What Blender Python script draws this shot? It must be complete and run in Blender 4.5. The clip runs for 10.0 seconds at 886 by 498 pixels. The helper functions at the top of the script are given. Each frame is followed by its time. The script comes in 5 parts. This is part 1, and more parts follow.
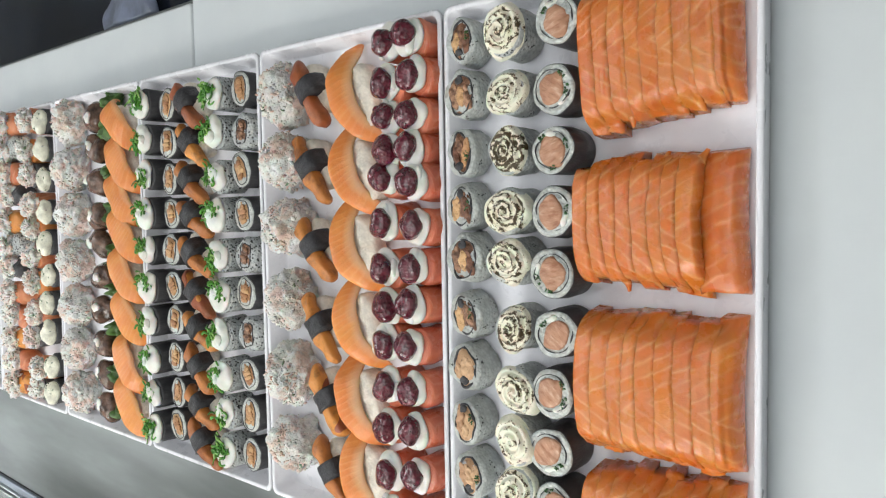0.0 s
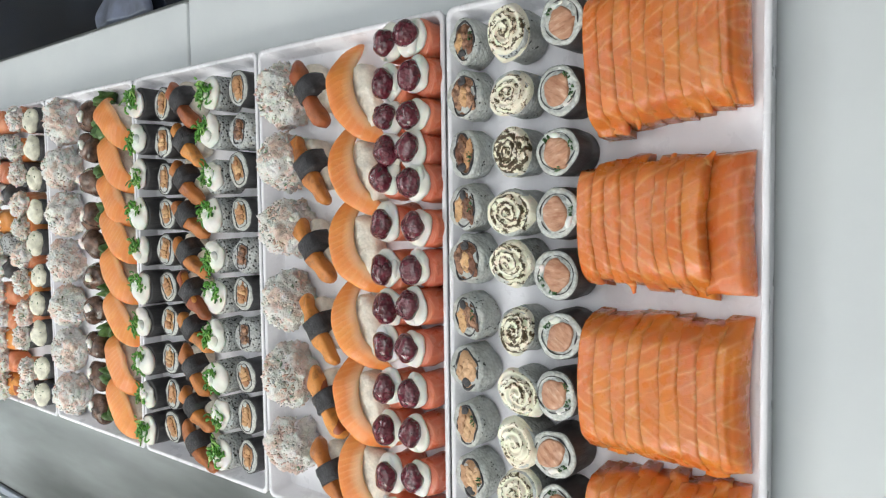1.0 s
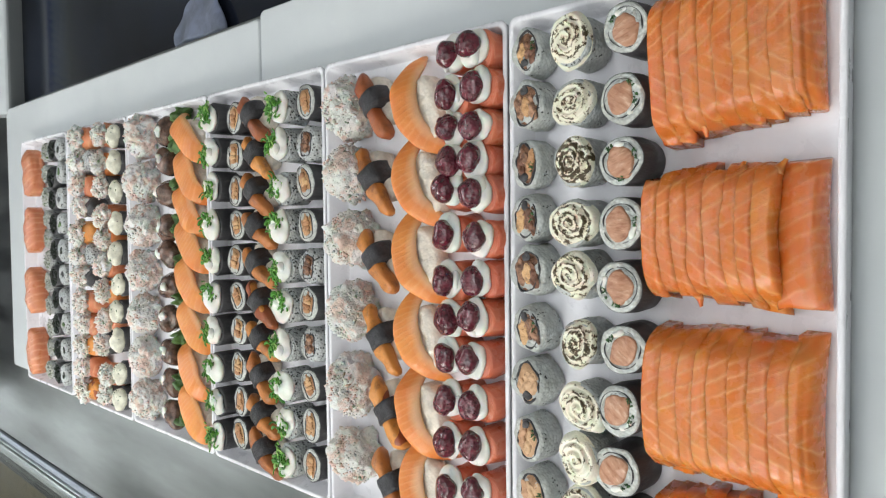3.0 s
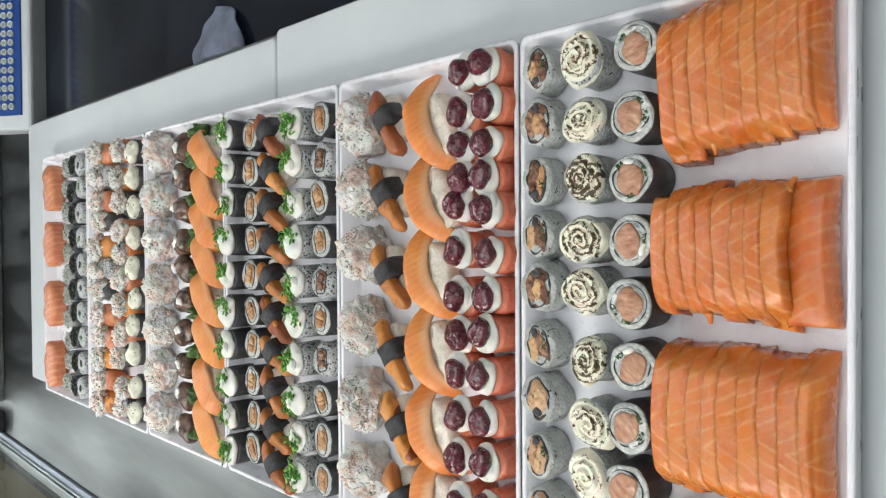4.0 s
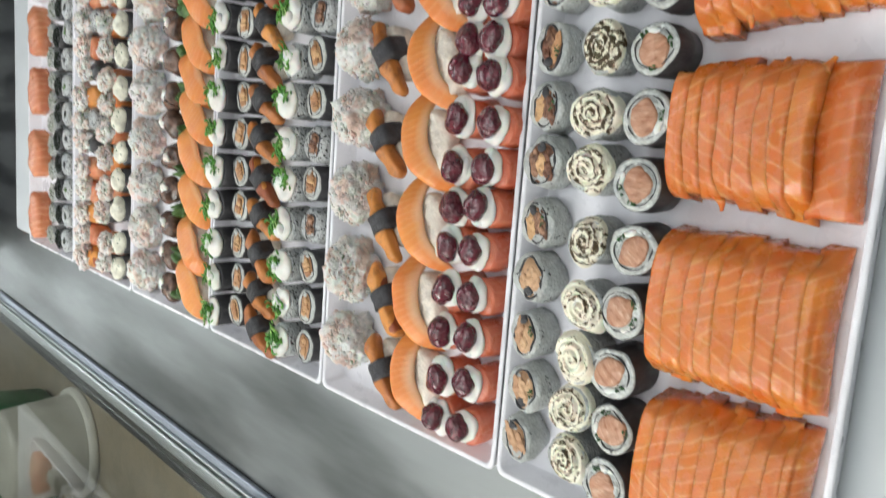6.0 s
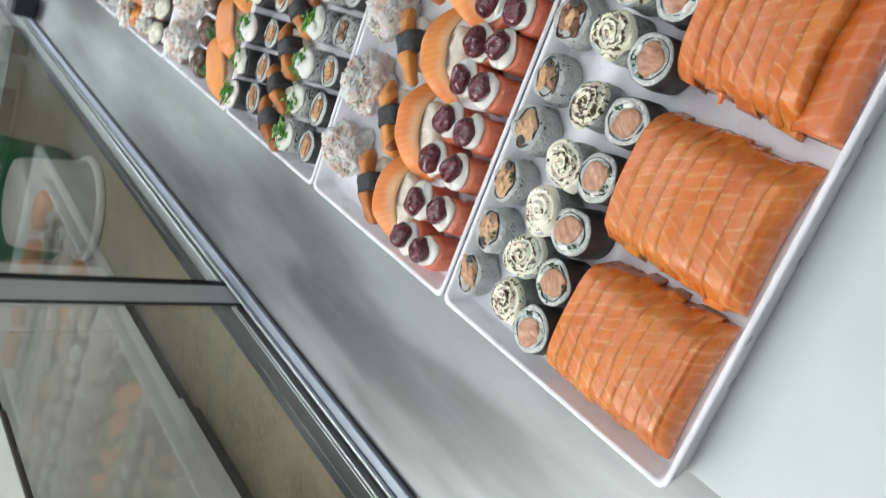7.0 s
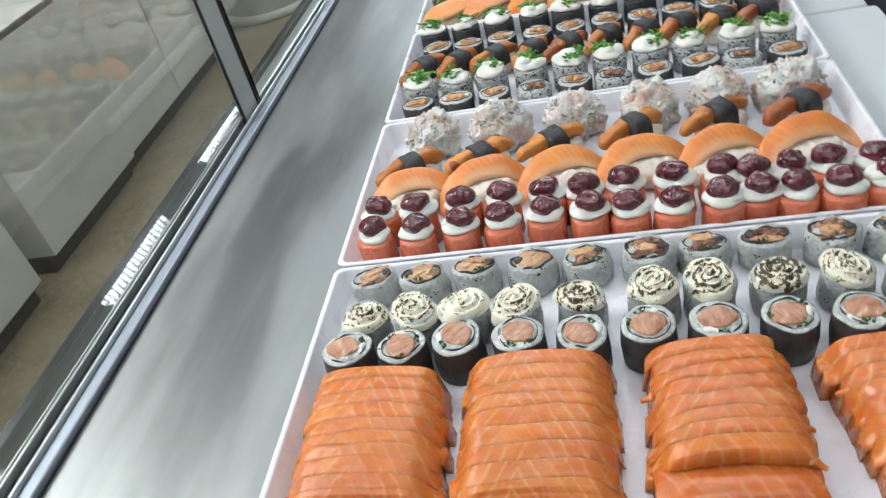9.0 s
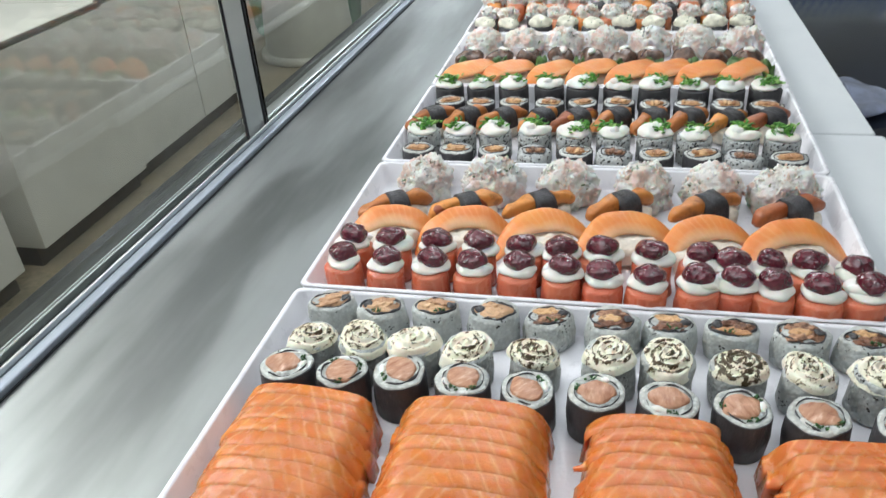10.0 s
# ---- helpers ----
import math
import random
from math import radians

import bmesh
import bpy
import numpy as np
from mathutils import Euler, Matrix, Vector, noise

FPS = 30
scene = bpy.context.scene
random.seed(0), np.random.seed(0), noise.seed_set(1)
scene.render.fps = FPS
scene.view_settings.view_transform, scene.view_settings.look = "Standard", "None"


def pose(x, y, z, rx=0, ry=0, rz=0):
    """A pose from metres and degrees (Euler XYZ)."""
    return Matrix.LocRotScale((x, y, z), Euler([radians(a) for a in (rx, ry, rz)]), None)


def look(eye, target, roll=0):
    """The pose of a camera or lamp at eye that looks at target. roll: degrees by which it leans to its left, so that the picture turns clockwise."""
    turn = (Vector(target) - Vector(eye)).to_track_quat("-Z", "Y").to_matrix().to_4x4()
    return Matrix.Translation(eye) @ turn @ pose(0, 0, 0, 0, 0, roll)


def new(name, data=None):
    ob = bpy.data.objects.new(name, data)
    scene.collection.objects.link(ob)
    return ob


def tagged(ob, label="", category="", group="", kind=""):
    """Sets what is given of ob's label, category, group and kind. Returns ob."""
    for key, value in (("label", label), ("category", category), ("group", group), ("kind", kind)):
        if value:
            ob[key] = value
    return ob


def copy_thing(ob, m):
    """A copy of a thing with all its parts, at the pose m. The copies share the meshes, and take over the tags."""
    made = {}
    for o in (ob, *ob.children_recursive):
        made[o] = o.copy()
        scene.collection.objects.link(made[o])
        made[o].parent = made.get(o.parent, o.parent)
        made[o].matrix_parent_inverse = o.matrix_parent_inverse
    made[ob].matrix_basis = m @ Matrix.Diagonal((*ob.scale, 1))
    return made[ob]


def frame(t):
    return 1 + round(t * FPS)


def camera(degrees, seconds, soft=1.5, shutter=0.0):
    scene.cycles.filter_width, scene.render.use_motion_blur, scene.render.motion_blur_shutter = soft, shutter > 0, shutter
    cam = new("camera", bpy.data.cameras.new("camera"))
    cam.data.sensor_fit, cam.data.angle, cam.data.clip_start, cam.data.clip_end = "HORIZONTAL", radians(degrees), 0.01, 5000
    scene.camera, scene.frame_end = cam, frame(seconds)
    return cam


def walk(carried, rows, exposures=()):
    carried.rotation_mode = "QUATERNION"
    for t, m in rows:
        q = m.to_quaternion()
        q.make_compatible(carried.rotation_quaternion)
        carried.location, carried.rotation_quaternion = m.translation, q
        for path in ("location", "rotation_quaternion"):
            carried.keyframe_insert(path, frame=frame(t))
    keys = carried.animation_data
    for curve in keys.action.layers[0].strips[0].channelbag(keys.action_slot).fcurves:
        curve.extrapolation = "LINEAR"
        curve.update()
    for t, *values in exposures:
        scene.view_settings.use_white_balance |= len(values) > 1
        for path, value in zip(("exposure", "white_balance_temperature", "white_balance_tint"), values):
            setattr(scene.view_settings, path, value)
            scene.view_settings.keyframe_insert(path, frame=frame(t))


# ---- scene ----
cam = camera(59.9, 10.0, soft=1.25, shutter=0.3)
EXPOSURES = [(0.0, -0.80, 6480, 10), (6.0, -0.78, 6460, 10), (7.6, -0.78, 6130, 10), (9.0, -0.64, 6180, 10), (9.5, -0.66, 6200, 10), (10.0, -0.60, 6230, 10)]
PATH = [
    (0, (0.276, -0.149, 0.472), (0.157, 1.161, -1.035), -94.9),
    (0.5, (0.275, -0.147, 0.474), (0.165, 1.158, -1.038), -94.5),
    (1, (0.276, -0.139, 0.478), (0.16, 1.144, -1.052), -94.7),
    (1.5, (0.276, -0.136, 0.481), (0.154, 1.177, -1.022), -94.7),
    (2, (0.273, -0.139, 0.478), (0.161, 1.227, -0.978), -94.0),
    (2.5, (0.273, -0.14, 0.472), (0.173, 1.259, -0.953), -93.6),
    (4, (0.273, -0.147, 0.471), (0.239, 1.301, -0.908), -91.3),
    (4.5, (0.27, -0.148, 0.471), (0.254, 1.306, -0.902), -90.6),
    (5, (0.27, -0.143, 0.47), (0.257, 1.317, -0.897), -90.0),
    (5.5, (0.264, -0.134, 0.461), (0.129, 1.323, -0.903), -91.7),
    (6, (0.254, -0.127, 0.455), (-0.057, 1.284, -0.928), -94.3),
    (6.2, (0.248, -0.13, 0.451), (-0.151, 1.259, -0.931), -95.4),
    (7.3, (0.22, -0.181, 0.45), (-0.469, 1.14, -0.885), -80.9),
    (7.5, (0.234, -0.178, 0.451), (-0.516, 1.1, -0.891), -78.4),
    (8, (0.23, -0.187, 0.44), (-0.421, 1.092, -0.953), -56.6),
    (8.5, (0.216, -0.206, 0.42), (-0.251, 1.239, -0.881), -30.6),
    (9, (0.214, -0.219, 0.385), (-0.22, 1.331, -0.802), -15.6),
    (9.5, (0.224, -0.222, 0.373), (-0.251, 1.341, -0.782), -7.8),
    (10, (0.233, -0.22, 0.354), (-0.196, 1.44, -0.676), -4.4),
]
walk(cam, [(t, look(eye, target, roll)) for t, eye, target, roll in PATH], EXPOSURES)

# ---- world and lights ----
world = bpy.data.worlds.new("world")
scene.world = world
world.use_nodes = True
world.node_tree.nodes["Background"].inputs[0].default_value = (0.6, 0.68, 0.75, 1)
world.node_tree.nodes["Background"].inputs[1].default_value = 0.05


def area_lamp(name, eye, target, sx, sy, watts, colour):
    d = bpy.data.lights.new(name, "AREA")
    d.shape, d.size, d.size_y, d.energy, d.color = "RECTANGLE", sx, sy, watts, colour
    ob = new(name, d)
    ob.matrix_world = look(eye, target)
    return ob


COOL = (0.92, 0.975, 1.0)
area_lamp("light_over_counter", (0.22, -0.15, 1.82), (0.22, -0.15, 0.0), 1.8, 1.2, 14.5, COOL)
area_lamp("light_far", (0.3, 1.9, 1.82), (0.3, 1.9, 0.0), 1.6, 0.8, 23, COOL)
# unseen fill light, added to brighten the far end of the steel
area_lamp("fill_light_back", (-0.3, 4.2, 1.82), (-0.3, 4.2, 0.0), 1.6, 0.6, 52, COOL)
area_lamp("light_shop", (-2.1, 0.7, 1.82), (-2.1, 0.7, 0.0), 1.8, 1.5, 92, (1.0, 0.98, 0.94))

# ---- materials ----


class Nodes:
    """A small writer for node materials."""

    def __init__(self, name, rough=0.5, metal=0.0, **inputs):
        self.mat = bpy.data.materials.new(name)
        self.mat.use_nodes = True
        self.tree = self.mat.node_tree
        self.bsdf = self.tree.nodes["Principled BSDF"]
        self.set("Roughness", rough)
        self.set("Metallic", metal)
        for k, v in inputs.items():
            self.set(k.replace("_", " "), v)

    def set(self, key, value):
        if isinstance(value, tuple) and len(value) == 3 and "Radius" not in key:
            value = (*value, 1)
        self.bsdf.inputs[key].default_value = value

    def node(self, kind, **props):
        n = self.tree.nodes.new(kind)
        for k, v in props.items():
            if k in n.inputs:
                n.inputs[k].default_value = v
        return n

    def link(self, a, b):
        self.tree.links.new(a, b)

    def coords(self, which="Object", scale=(1, 1, 1)):
        c = self.tree.nodes.new("ShaderNodeTexCoord")
        m = self.tree.nodes.new("ShaderNodeMapping")
        m.inputs["Scale"].default_value = scale
        self.link(c.outputs[which], m.inputs["Vector"])
        return m.outputs["Vector"]

    def noise(self, scale, detail=3.0, rough=0.5, vec=None, out="Fac", distort=0.0):
        n = self.node("ShaderNodeTexNoise", Scale=scale, Detail=detail, Roughness=rough, Distortion=distort)
        if vec is not None:
            self.link(vec, n.inputs["Vector"])
        return n.outputs[out]

    def voronoi(self, scale, vec=None, out="Distance", feature="F1"):
        n = self.node("ShaderNodeTexVoronoi", Scale=scale)
        n.feature = feature
        if vec is not None:
            self.link(vec, n.inputs["Vector"])
        return n.outputs[out]

    def math(self, op, a, b=0.0, c=0.0):
        n = self.tree.nodes.new("ShaderNodeMath")
        n.operation = op
        for i, v in enumerate((a, b, c)):
            if isinstance(v, (int, float)):
                n.inputs[i].default_value = v
            else:
                self.link(v, n.inputs[i])
        return n.outputs[0]

    def ramp(self, fac, stops, smooth=True):
        n = self.tree.nodes.new("ShaderNodeValToRGB")
        n.color_ramp.interpolation = "EASE" if smooth else "CONSTANT"
        while len(n.color_ramp.elements) < len(stops):
            n.color_ramp.elements.new(0.5)
        for e, (p, c) in zip(n.color_ramp.elements, stops):
            e.position = p
            e.color = (c, c, c, 1) if isinstance(c, (int, float)) else (*c, 1)
        self.link(fac, n.inputs[0])
        return n.outputs[0]

    def mix(self, fac, a, b, blend="MIX"):
        n = self.tree.nodes.new("ShaderNodeMixRGB")
        n.blend_type = blend
        for i, v in enumerate((fac, a, b)):
            if isinstance(v, (int, float)):
                n.inputs[i].default_value = v
            elif isinstance(v, tuple):
                n.inputs[i].default_value = (*v, 1)
            else:
                self.link(v, n.inputs[i])
        return n.outputs[0]

    def bump(self, height, strength=0.3, dist=0.001, normal=None):
        n = self.node("ShaderNodeBump", Strength=strength, Distance=dist)
        self.link(height, n.inputs["Height"])
        if normal is not None:
            self.link(normal, n.inputs["Normal"])
        self.link(n.outputs[0], self.bsdf.inputs["Normal"])
        return n.outputs[0]

    def base(self, socket):
        self.link(socket, self.bsdf.inputs["Base Color"])

    def rough(self, socket):
        self.link(socket, self.bsdf.inputs["Roughness"])

    def random(self):
        return self.tree.nodes.new("ShaderNodeObjectInfo").outputs["Random"]

    def island(self):
        return self.tree.nodes.new("ShaderNodeNewGeometry").outputs["Random Per Island"]


def shifted(m, which="Object", scale=(1, 1, 1)):
    """Coordinates moved by each object's random number, so that copies differ."""
    v = m.coords(which, scale)
    n = m.tree.nodes.new("ShaderNodeVectorMath")
    n.operation = "ADD"
    m.link(v, n.inputs[0])
    r = m.math("MULTIPLY", m.random(), 7.3)
    m.link(r, n.inputs[1])
    return n.outputs[0]


def mat_rice(name, speck=0.0, tint=(0.66, 0.68, 0.66), speck_scale=420, grain=0.55, relief=0.8):
    m = Nodes(name, 0.42, Subsurface_Weight=0.25, Subsurface_Scale=0.004, Subsurface_Radius=(1, 0.8, 0.6))
    v = shifted(m)
    grains = m.voronoi(380, v)
    broad = m.noise(90, 3, 0.6, v)
    col = m.mix(m.ramp(broad, [(0.3, 0.0), (0.7, 1.0)]), tuple(c * 0.72 for c in tint), tint)
    col = m.mix(m.ramp(grains, [(0.25, 0.0), (0.75, grain)]), col, tuple(c * 0.55 for c in tint))
    if speck:
        spots = m.voronoi(speck_scale, v)
        cover = m.noise(130, 2, 0.5, v)
        hit = m.math("MULTIPLY", m.math("LESS_THAN", spots, 0.33), m.math("GREATER_THAN", cover, 1 - speck))
        col = m.mix(hit, col, (0.025, 0.024, 0.022))
    m.base(col)
    m.bump(m.math("SUBTRACT", 1.0, grains), relief, 0.0012)
    return m.mat


def mat_nori():
    m = Nodes("nori", 0.45)
    v = shifted(m, scale=(1, 1, 0.35))
    n = m.noise(160, 5, 0.7, v)
    m.base(m.ramp(n, [(0.3, (0.040, 0.039, 0.043)), (0.6, (0.062, 0.060, 0.063)), (0.76, (0.155, 0.150, 0.145))]))
    m.rough(m.ramp(m.noise(60, 3, 0.6, v), [(0.3, 0.36), (0.7, 0.65)]))
    m.bump(n, 0.8, 0.0014)
    return m.mat


def mat_salmon(name, pitch=0.0105, slant=0.9, line=0.5, deep=(0.72, 0.165, 0.035), pale=(0.83, 0.34, 0.13), width=0.16, fold=None, wet=0.25, gloss=0.3, deepness=0.3, depth=0.006, stray=0.016, phase=0.9, fade=None):
    """Salmon flesh: slanting pale fat lines on the slice's own coordinates (metres); fade: where across the slice the flesh pales into fat."""
    m = Nodes(name, gloss, Subsurface_Weight=deepness, Subsurface_Scale=depth, Subsurface_Radius=(1, 0.4, 0.18), Coat_Weight=wet, Coat_Roughness=0.10)
    uv = m.tree.nodes.new("ShaderNodeUVMap")
    sep = m.tree.nodes.new("ShaderNodeSeparateXYZ")
    m.link(uv.outputs[0], sep.inputs[0])
    v = shifted(m)
    wander = m.math("MULTIPLY", m.math("SUBTRACT", m.noise(32, 3, 0.55, v), 0.5), stray)
    u = m.math("ADD", sep.outputs[0], wander)
    if fold is not None:
        u = m.math("ABSOLUTE", m.math("SUBTRACT", u, m.math("ADD", fold, m.math("MULTIPLY", m.math("SUBTRACT", m.random(), 0.5), 0.014))))
    across = m.math("ADD", sep.outputs[1], m.math("MULTIPLY", m.math("SUBTRACT", m.noise(60, 2, 0.5, v), 0.5), stray * 0.5))
    s = m.math("ADD", u, m.math("MULTIPLY", across, slant))
    cyc = m.math("FRACT", m.math("ADD", m.math("DIVIDE", s, pitch), m.math("MULTIPLY", m.random(), phase)))
    off = m.math("ABSOLUTE", m.math("SUBTRACT", cyc, 0.5))
    lines = m.ramp(off, [(0.0, 1.0), (width * 0.5, 0.55), (width * 1.8, 0.0)])
    broad = m.noise(38, 3, 0.55, v)
    body = m.mix(m.ramp(broad, [(0.3, 0.0), (0.75, 1.0)]), deep, tuple(c * k for c, k in zip(deep, (1.14, 1.42, 1.55))))
    body = m.mix(m.math("MULTIPLY", m.random(), 0.45), body, tuple(c * k for c, k in zip(deep, (0.92, 0.78, 0.95))))
    strength = m.math("MULTIPLY", lines, m.ramp(m.noise(48, 2, 0.5, v), [(0.35, line * 0.30), (0.62, line)]))
    col = m.mix(strength, body, pale)
    if fade is not None:
        side = m.math("ADD", sep.outputs[1], m.math("MULTIPLY", m.math("SUBTRACT", broad, 0.5), 0.012))
        n = m.node("ShaderNodeMapRange")
        for k, x in enumerate((fade[0], fade[1], 0.85, 0.0), 1):
            n.inputs[k].default_value = x
        m.link(side, n.inputs[0])
        col = m.mix(n.outputs[0], col, (0.86, 0.60, 0.36))
    m.base(col)
    fibre = m.noise(420, 4, 0.7, v)
    m.rough(m.ramp(m.noise(90, 3, 0.6, v), [(0.35, gloss * 0.75), (0.7, gloss * 1.5)]))
    m.bump(m.math("ADD", m.math("ADD", m.math("MULTIPLY", fibre, 0.30), m.math("MULTIPLY", m.noise(130, 3, 0.6, v), 0.7)), m.math("MULTIPLY", lines, 0.20)), 0.5, 0.0011)
    m.link(m.ramp(m.noise(34, 3, 0.6, v), [(0.42, wet * 0.35), (0.60, min(1.0, wet * 2.2))]), m.bsdf.inputs["Coat Weight"])
    wetness = m.node("ShaderNodeBump", Strength=0.8, Distance=0.0014)
    m.link(m.math("ADD", m.noise(620, 3, 0.65, v), m.math("MULTIPLY", m.noise(160, 2, 0.5, v), 1.2)), wetness.inputs["Height"])
    m.link(wetness.outputs[0], m.bsdf.inputs["Coat Normal"])
    return m.mat


def mat_plain(name, colour, rough, vary=0.15, scale=60, bump=0.2, dist=0.0008, **kw):
    m = Nodes(name, rough, **kw)
    v = shifted(m)
    n = m.noise(scale, 4, 0.6, v)
    m.base(m.mix(m.ramp(n, [(0.3, 0.0), (0.7, 1.0)]), tuple(c * (1 - vary) for c in colour), tuple(min(1, c * (1 + vary)) for c in colour)))
    m.bump(m.noise(scale * 4, 3, 0.6, v), bump, dist)
    return m.mat


def mat_torched(name="torched_cream", less=0.0):
    """Cream cheese whose swirl ridges are scorched in broken streaks."""
    m = Nodes(name, 0.42, Subsurface_Weight=0.2, Subsurface_Scale=0.004)
    c = m.tree.nodes.new("ShaderNodeTexCoord")
    sep = m.tree.nodes.new("ShaderNodeSeparateXYZ")
    m.link(c.outputs["Object"], sep.inputs[0])
    v = shifted(m)
    stray = m.noise(120, 3, 0.6, v)
    ang = m.math("ARCTAN2", sep.outputs[1], sep.outputs[0])
    rad = m.math("SQRT", m.math("ADD", m.math("POWER", sep.outputs[0], 2.0), m.math("POWER", sep.outputs[1], 2.0)))
    ph = m.math("SUBTRACT", m.math("DIVIDE", rad, 0.0046), m.math("DIVIDE", ang, 2 * math.pi))
    ph = m.math("FRACT", m.math("ADD", ph, m.math("MULTIPLY", stray, 2.8)))
    band = m.math("SUBTRACT", 1.0, m.math("MULTIPLY", 4.0, m.math("ABSOLUTE", m.math("SUBTRACT", ph, 0.5))))
    patch = m.noise(210, 3, 0.6, v)
    crumb = m.noise(820, 3, 0.7, v)
    burn = m.math("ADD", m.math("MULTIPLY", band, 0.16), m.math("ADD", m.math("MULTIPLY", patch, 0.75), m.math("MULTIPLY", crumb, 0.62)))
    burn = m.math("ADD", burn, m.math("MULTIPLY", m.math("SUBTRACT", m.random(), 0.5 + less), 0.15))
    burn = m.math("SUBTRACT", burn, m.math("MULTIPLY", m.math("MAXIMUM", 0.0, m.math("SUBTRACT", rad, 0.0140)), 60.0))
    scorch = m.ramp(burn, [(0.702, 0.0), (0.728, 0.9), (0.80, 1.0)])
    halo = m.ramp(burn, [(0.61, 0.0), (0.73, 0.5)])
    cream = m.mix(halo, (0.86, 0.83, 0.68), (0.50, 0.37, 0.15))
    m.base(m.mix(scorch, cream, (0.062, 0.040, 0.014)))
    m.bump(m.math("ADD", m.math("MULTIPLY", band, 0.5), patch), 0.3, 0.0008)
    return m.mat


def mat_flakes():
    m = Nodes("chopped_mix", 0.34, Subsurface_Weight=0.2, Subsurface_Scale=0.003)
    v = shifted(m)
    pale = m.ramp(m.island(), [(0.0, (0.82, 0.80, 0.75)), (0.40, (0.72, 0.68, 0.64)), (0.58, (0.80, 0.57, 0.47)), (0.63, (0.88, 0.87, 0.82)),
                               (0.90, (0.40, 0.44, 0.42)), (0.945, (0.15, 0.21, 0.12)), (0.97, (0.84, 0.82, 0.78))], smooth=False)
    pink = m.ramp(m.noise(60, 2, 0.5, v), [(0.50, 0.0), (0.62, 0.62)])
    m.base(m.mix(pink, pale, (0.80, 0.53, 0.42)))
    m.bump(m.noise(700, 3, 0.6), 0.3, 0.0005)
    return m.mat


def mat_steel(name="brushed_steel", rough=0.3, dark=0.55, light=0.66, patch=5):
    m = Nodes(name, rough, 1.0)
    v = m.coords("Object", (1, 0.12, 1))
    fine = m.noise(1500, 2, 0.5, v)
    # patches in the colour stand for smudges and cloudy reflections alike
    smear_reflections = m.ramp(m.noise(patch, 4, 0.55), [(0.32, 0.0), (0.68, 1.0)])
    m.base(m.mix(smear_reflections, (dark * 0.97, dark * 1.01, dark * 1.0), (light * 0.97, light * 1.01, light * 1.0)))
    m.rough(m.ramp(smear_reflections, [(0.3, rough * 0.92), (0.7, rough * 1.1)]))
    m.bump(fine, 0.04, 0.0002)
    return m.mat


RICE = mat_rice("rice", 0.30, (0.68, 0.70, 0.66), 420, 0.45, 0.7)
RICE_SPECK = mat_rice("rice_specked", 0.39, (0.60, 0.625, 0.60), 420, 0.34, 0.6)
RICE_SESAME = mat_rice("rice_sesame", 0.60, (0.58, 0.60, 0.59), 300, 0.4)
RICE_WARM = mat_rice("rice_warm", 0.0, (0.84, 0.77, 0.66), 420, 0.10, 0.35)
# darker copy of the seaweed, used on the stick bands
NORI_BAND = mat_plain("dark_seaweed", (0.032, 0.030, 0.034), 0.38, 0.45, 170, 0.7, 0.0012)
SALMON_BLOCK = mat_salmon("salmon_block", 0.011, 0.4, 0.6, (0.58, 0.185, 0.075), (0.80, 0.43, 0.24), 0.15, None, 0.15, 0.36)
NORI = mat_nori()
SALMON = mat_salmon("salmon_slice", 0.0088, 0.60, 0.60, (0.630, 0.174, 0.025), (0.88, 0.48, 0.20), 0.12, 0.036, 0.34, 0.27, 0.75, 0.006, 0.011, 0.35)
SALMON_FRONT = mat_salmon("salmon_front_slice", 0.0095, 0.5, 0.55, (0.575, 0.140, 0.021), (0.84, 0.42, 0.18), 0.12, None, 0.5, 0.24, 0.75, 0.006, 0.011, 0.35)
SALMON_NIGIRI = mat_salmon("salmon_nigiri", 0.0056, 0.25, 0.34, (0.78, 0.255, 0.048), (0.90, 0.47, 0.19), 0.16, None, 0.12, 0.38, 0.35, 0.005, 0.008, 0.9, (-0.0110, -0.0015))
SALMON_DRAPED = mat_salmon("salmon_nigiri_draped", 0.0056, 0.25, 0.34, (0.78, 0.265, 0.052), (0.90, 0.47, 0.19), 0.16, None, 0.12, 0.38, 0.35, 0.005, 0.008, 0.9, (-0.0190, -0.0085))
SALMON_BASE = mat_salmon("salmon_topping", 0.0056, 0.25, 0.34, (0.76, 0.25, 0.060), (0.88, 0.42, 0.17), 0.16, None, 0.12, 0.38, 0.3, 0.005, 0.010)
SALMON_WRAP = mat_salmon("salmon_wrap", 0.009, 0.3, 0.4, (0.60, 0.142, 0.064), (0.76, 0.36, 0.24), 0.14, None, 0.3, 0.32)
SALMON_DICE = Nodes("salmon_filling", 0.36, Coat_Weight=0.15, Coat_Roughness=0.2)
_v = shifted(SALMON_DICE, scale=(1, 0.28, 1))
_n = SALMON_DICE.noise(330, 3, 0.6, _v)
SALMON_DICE.base(SALMON_DICE.ramp(_n, [(0.3, (0.37, 0.155, 0.082)), (0.52, (0.50, 0.255, 0.150)), (0.75, (0.66, 0.43, 0.30))]))
SALMON_DICE.bump(_n, 0.6, 0.0012)
SALMON_DICE = SALMON_DICE.mat
CREAM = mat_plain("cream_cheese", (0.83, 0.81, 0.75), 0.35, 0.05, 80, 0.25, 0.0008, Subsurface_Weight=0.2, Subsurface_Scale=0.004)
CREAM_WARM = mat_plain("seasoned_cream", (0.80, 0.78, 0.64), 0.4, 0.12, 160, 0.5, 0.0012)
TORCHED = mat_torched()
TORCHED_LIGHT = mat_torched("lightly_torched_cream", 0.55)
JAM = Nodes("red_jam", 0.07, Coat_Weight=1.0, Coat_Roughness=0.03)
_v = shifted(JAM)
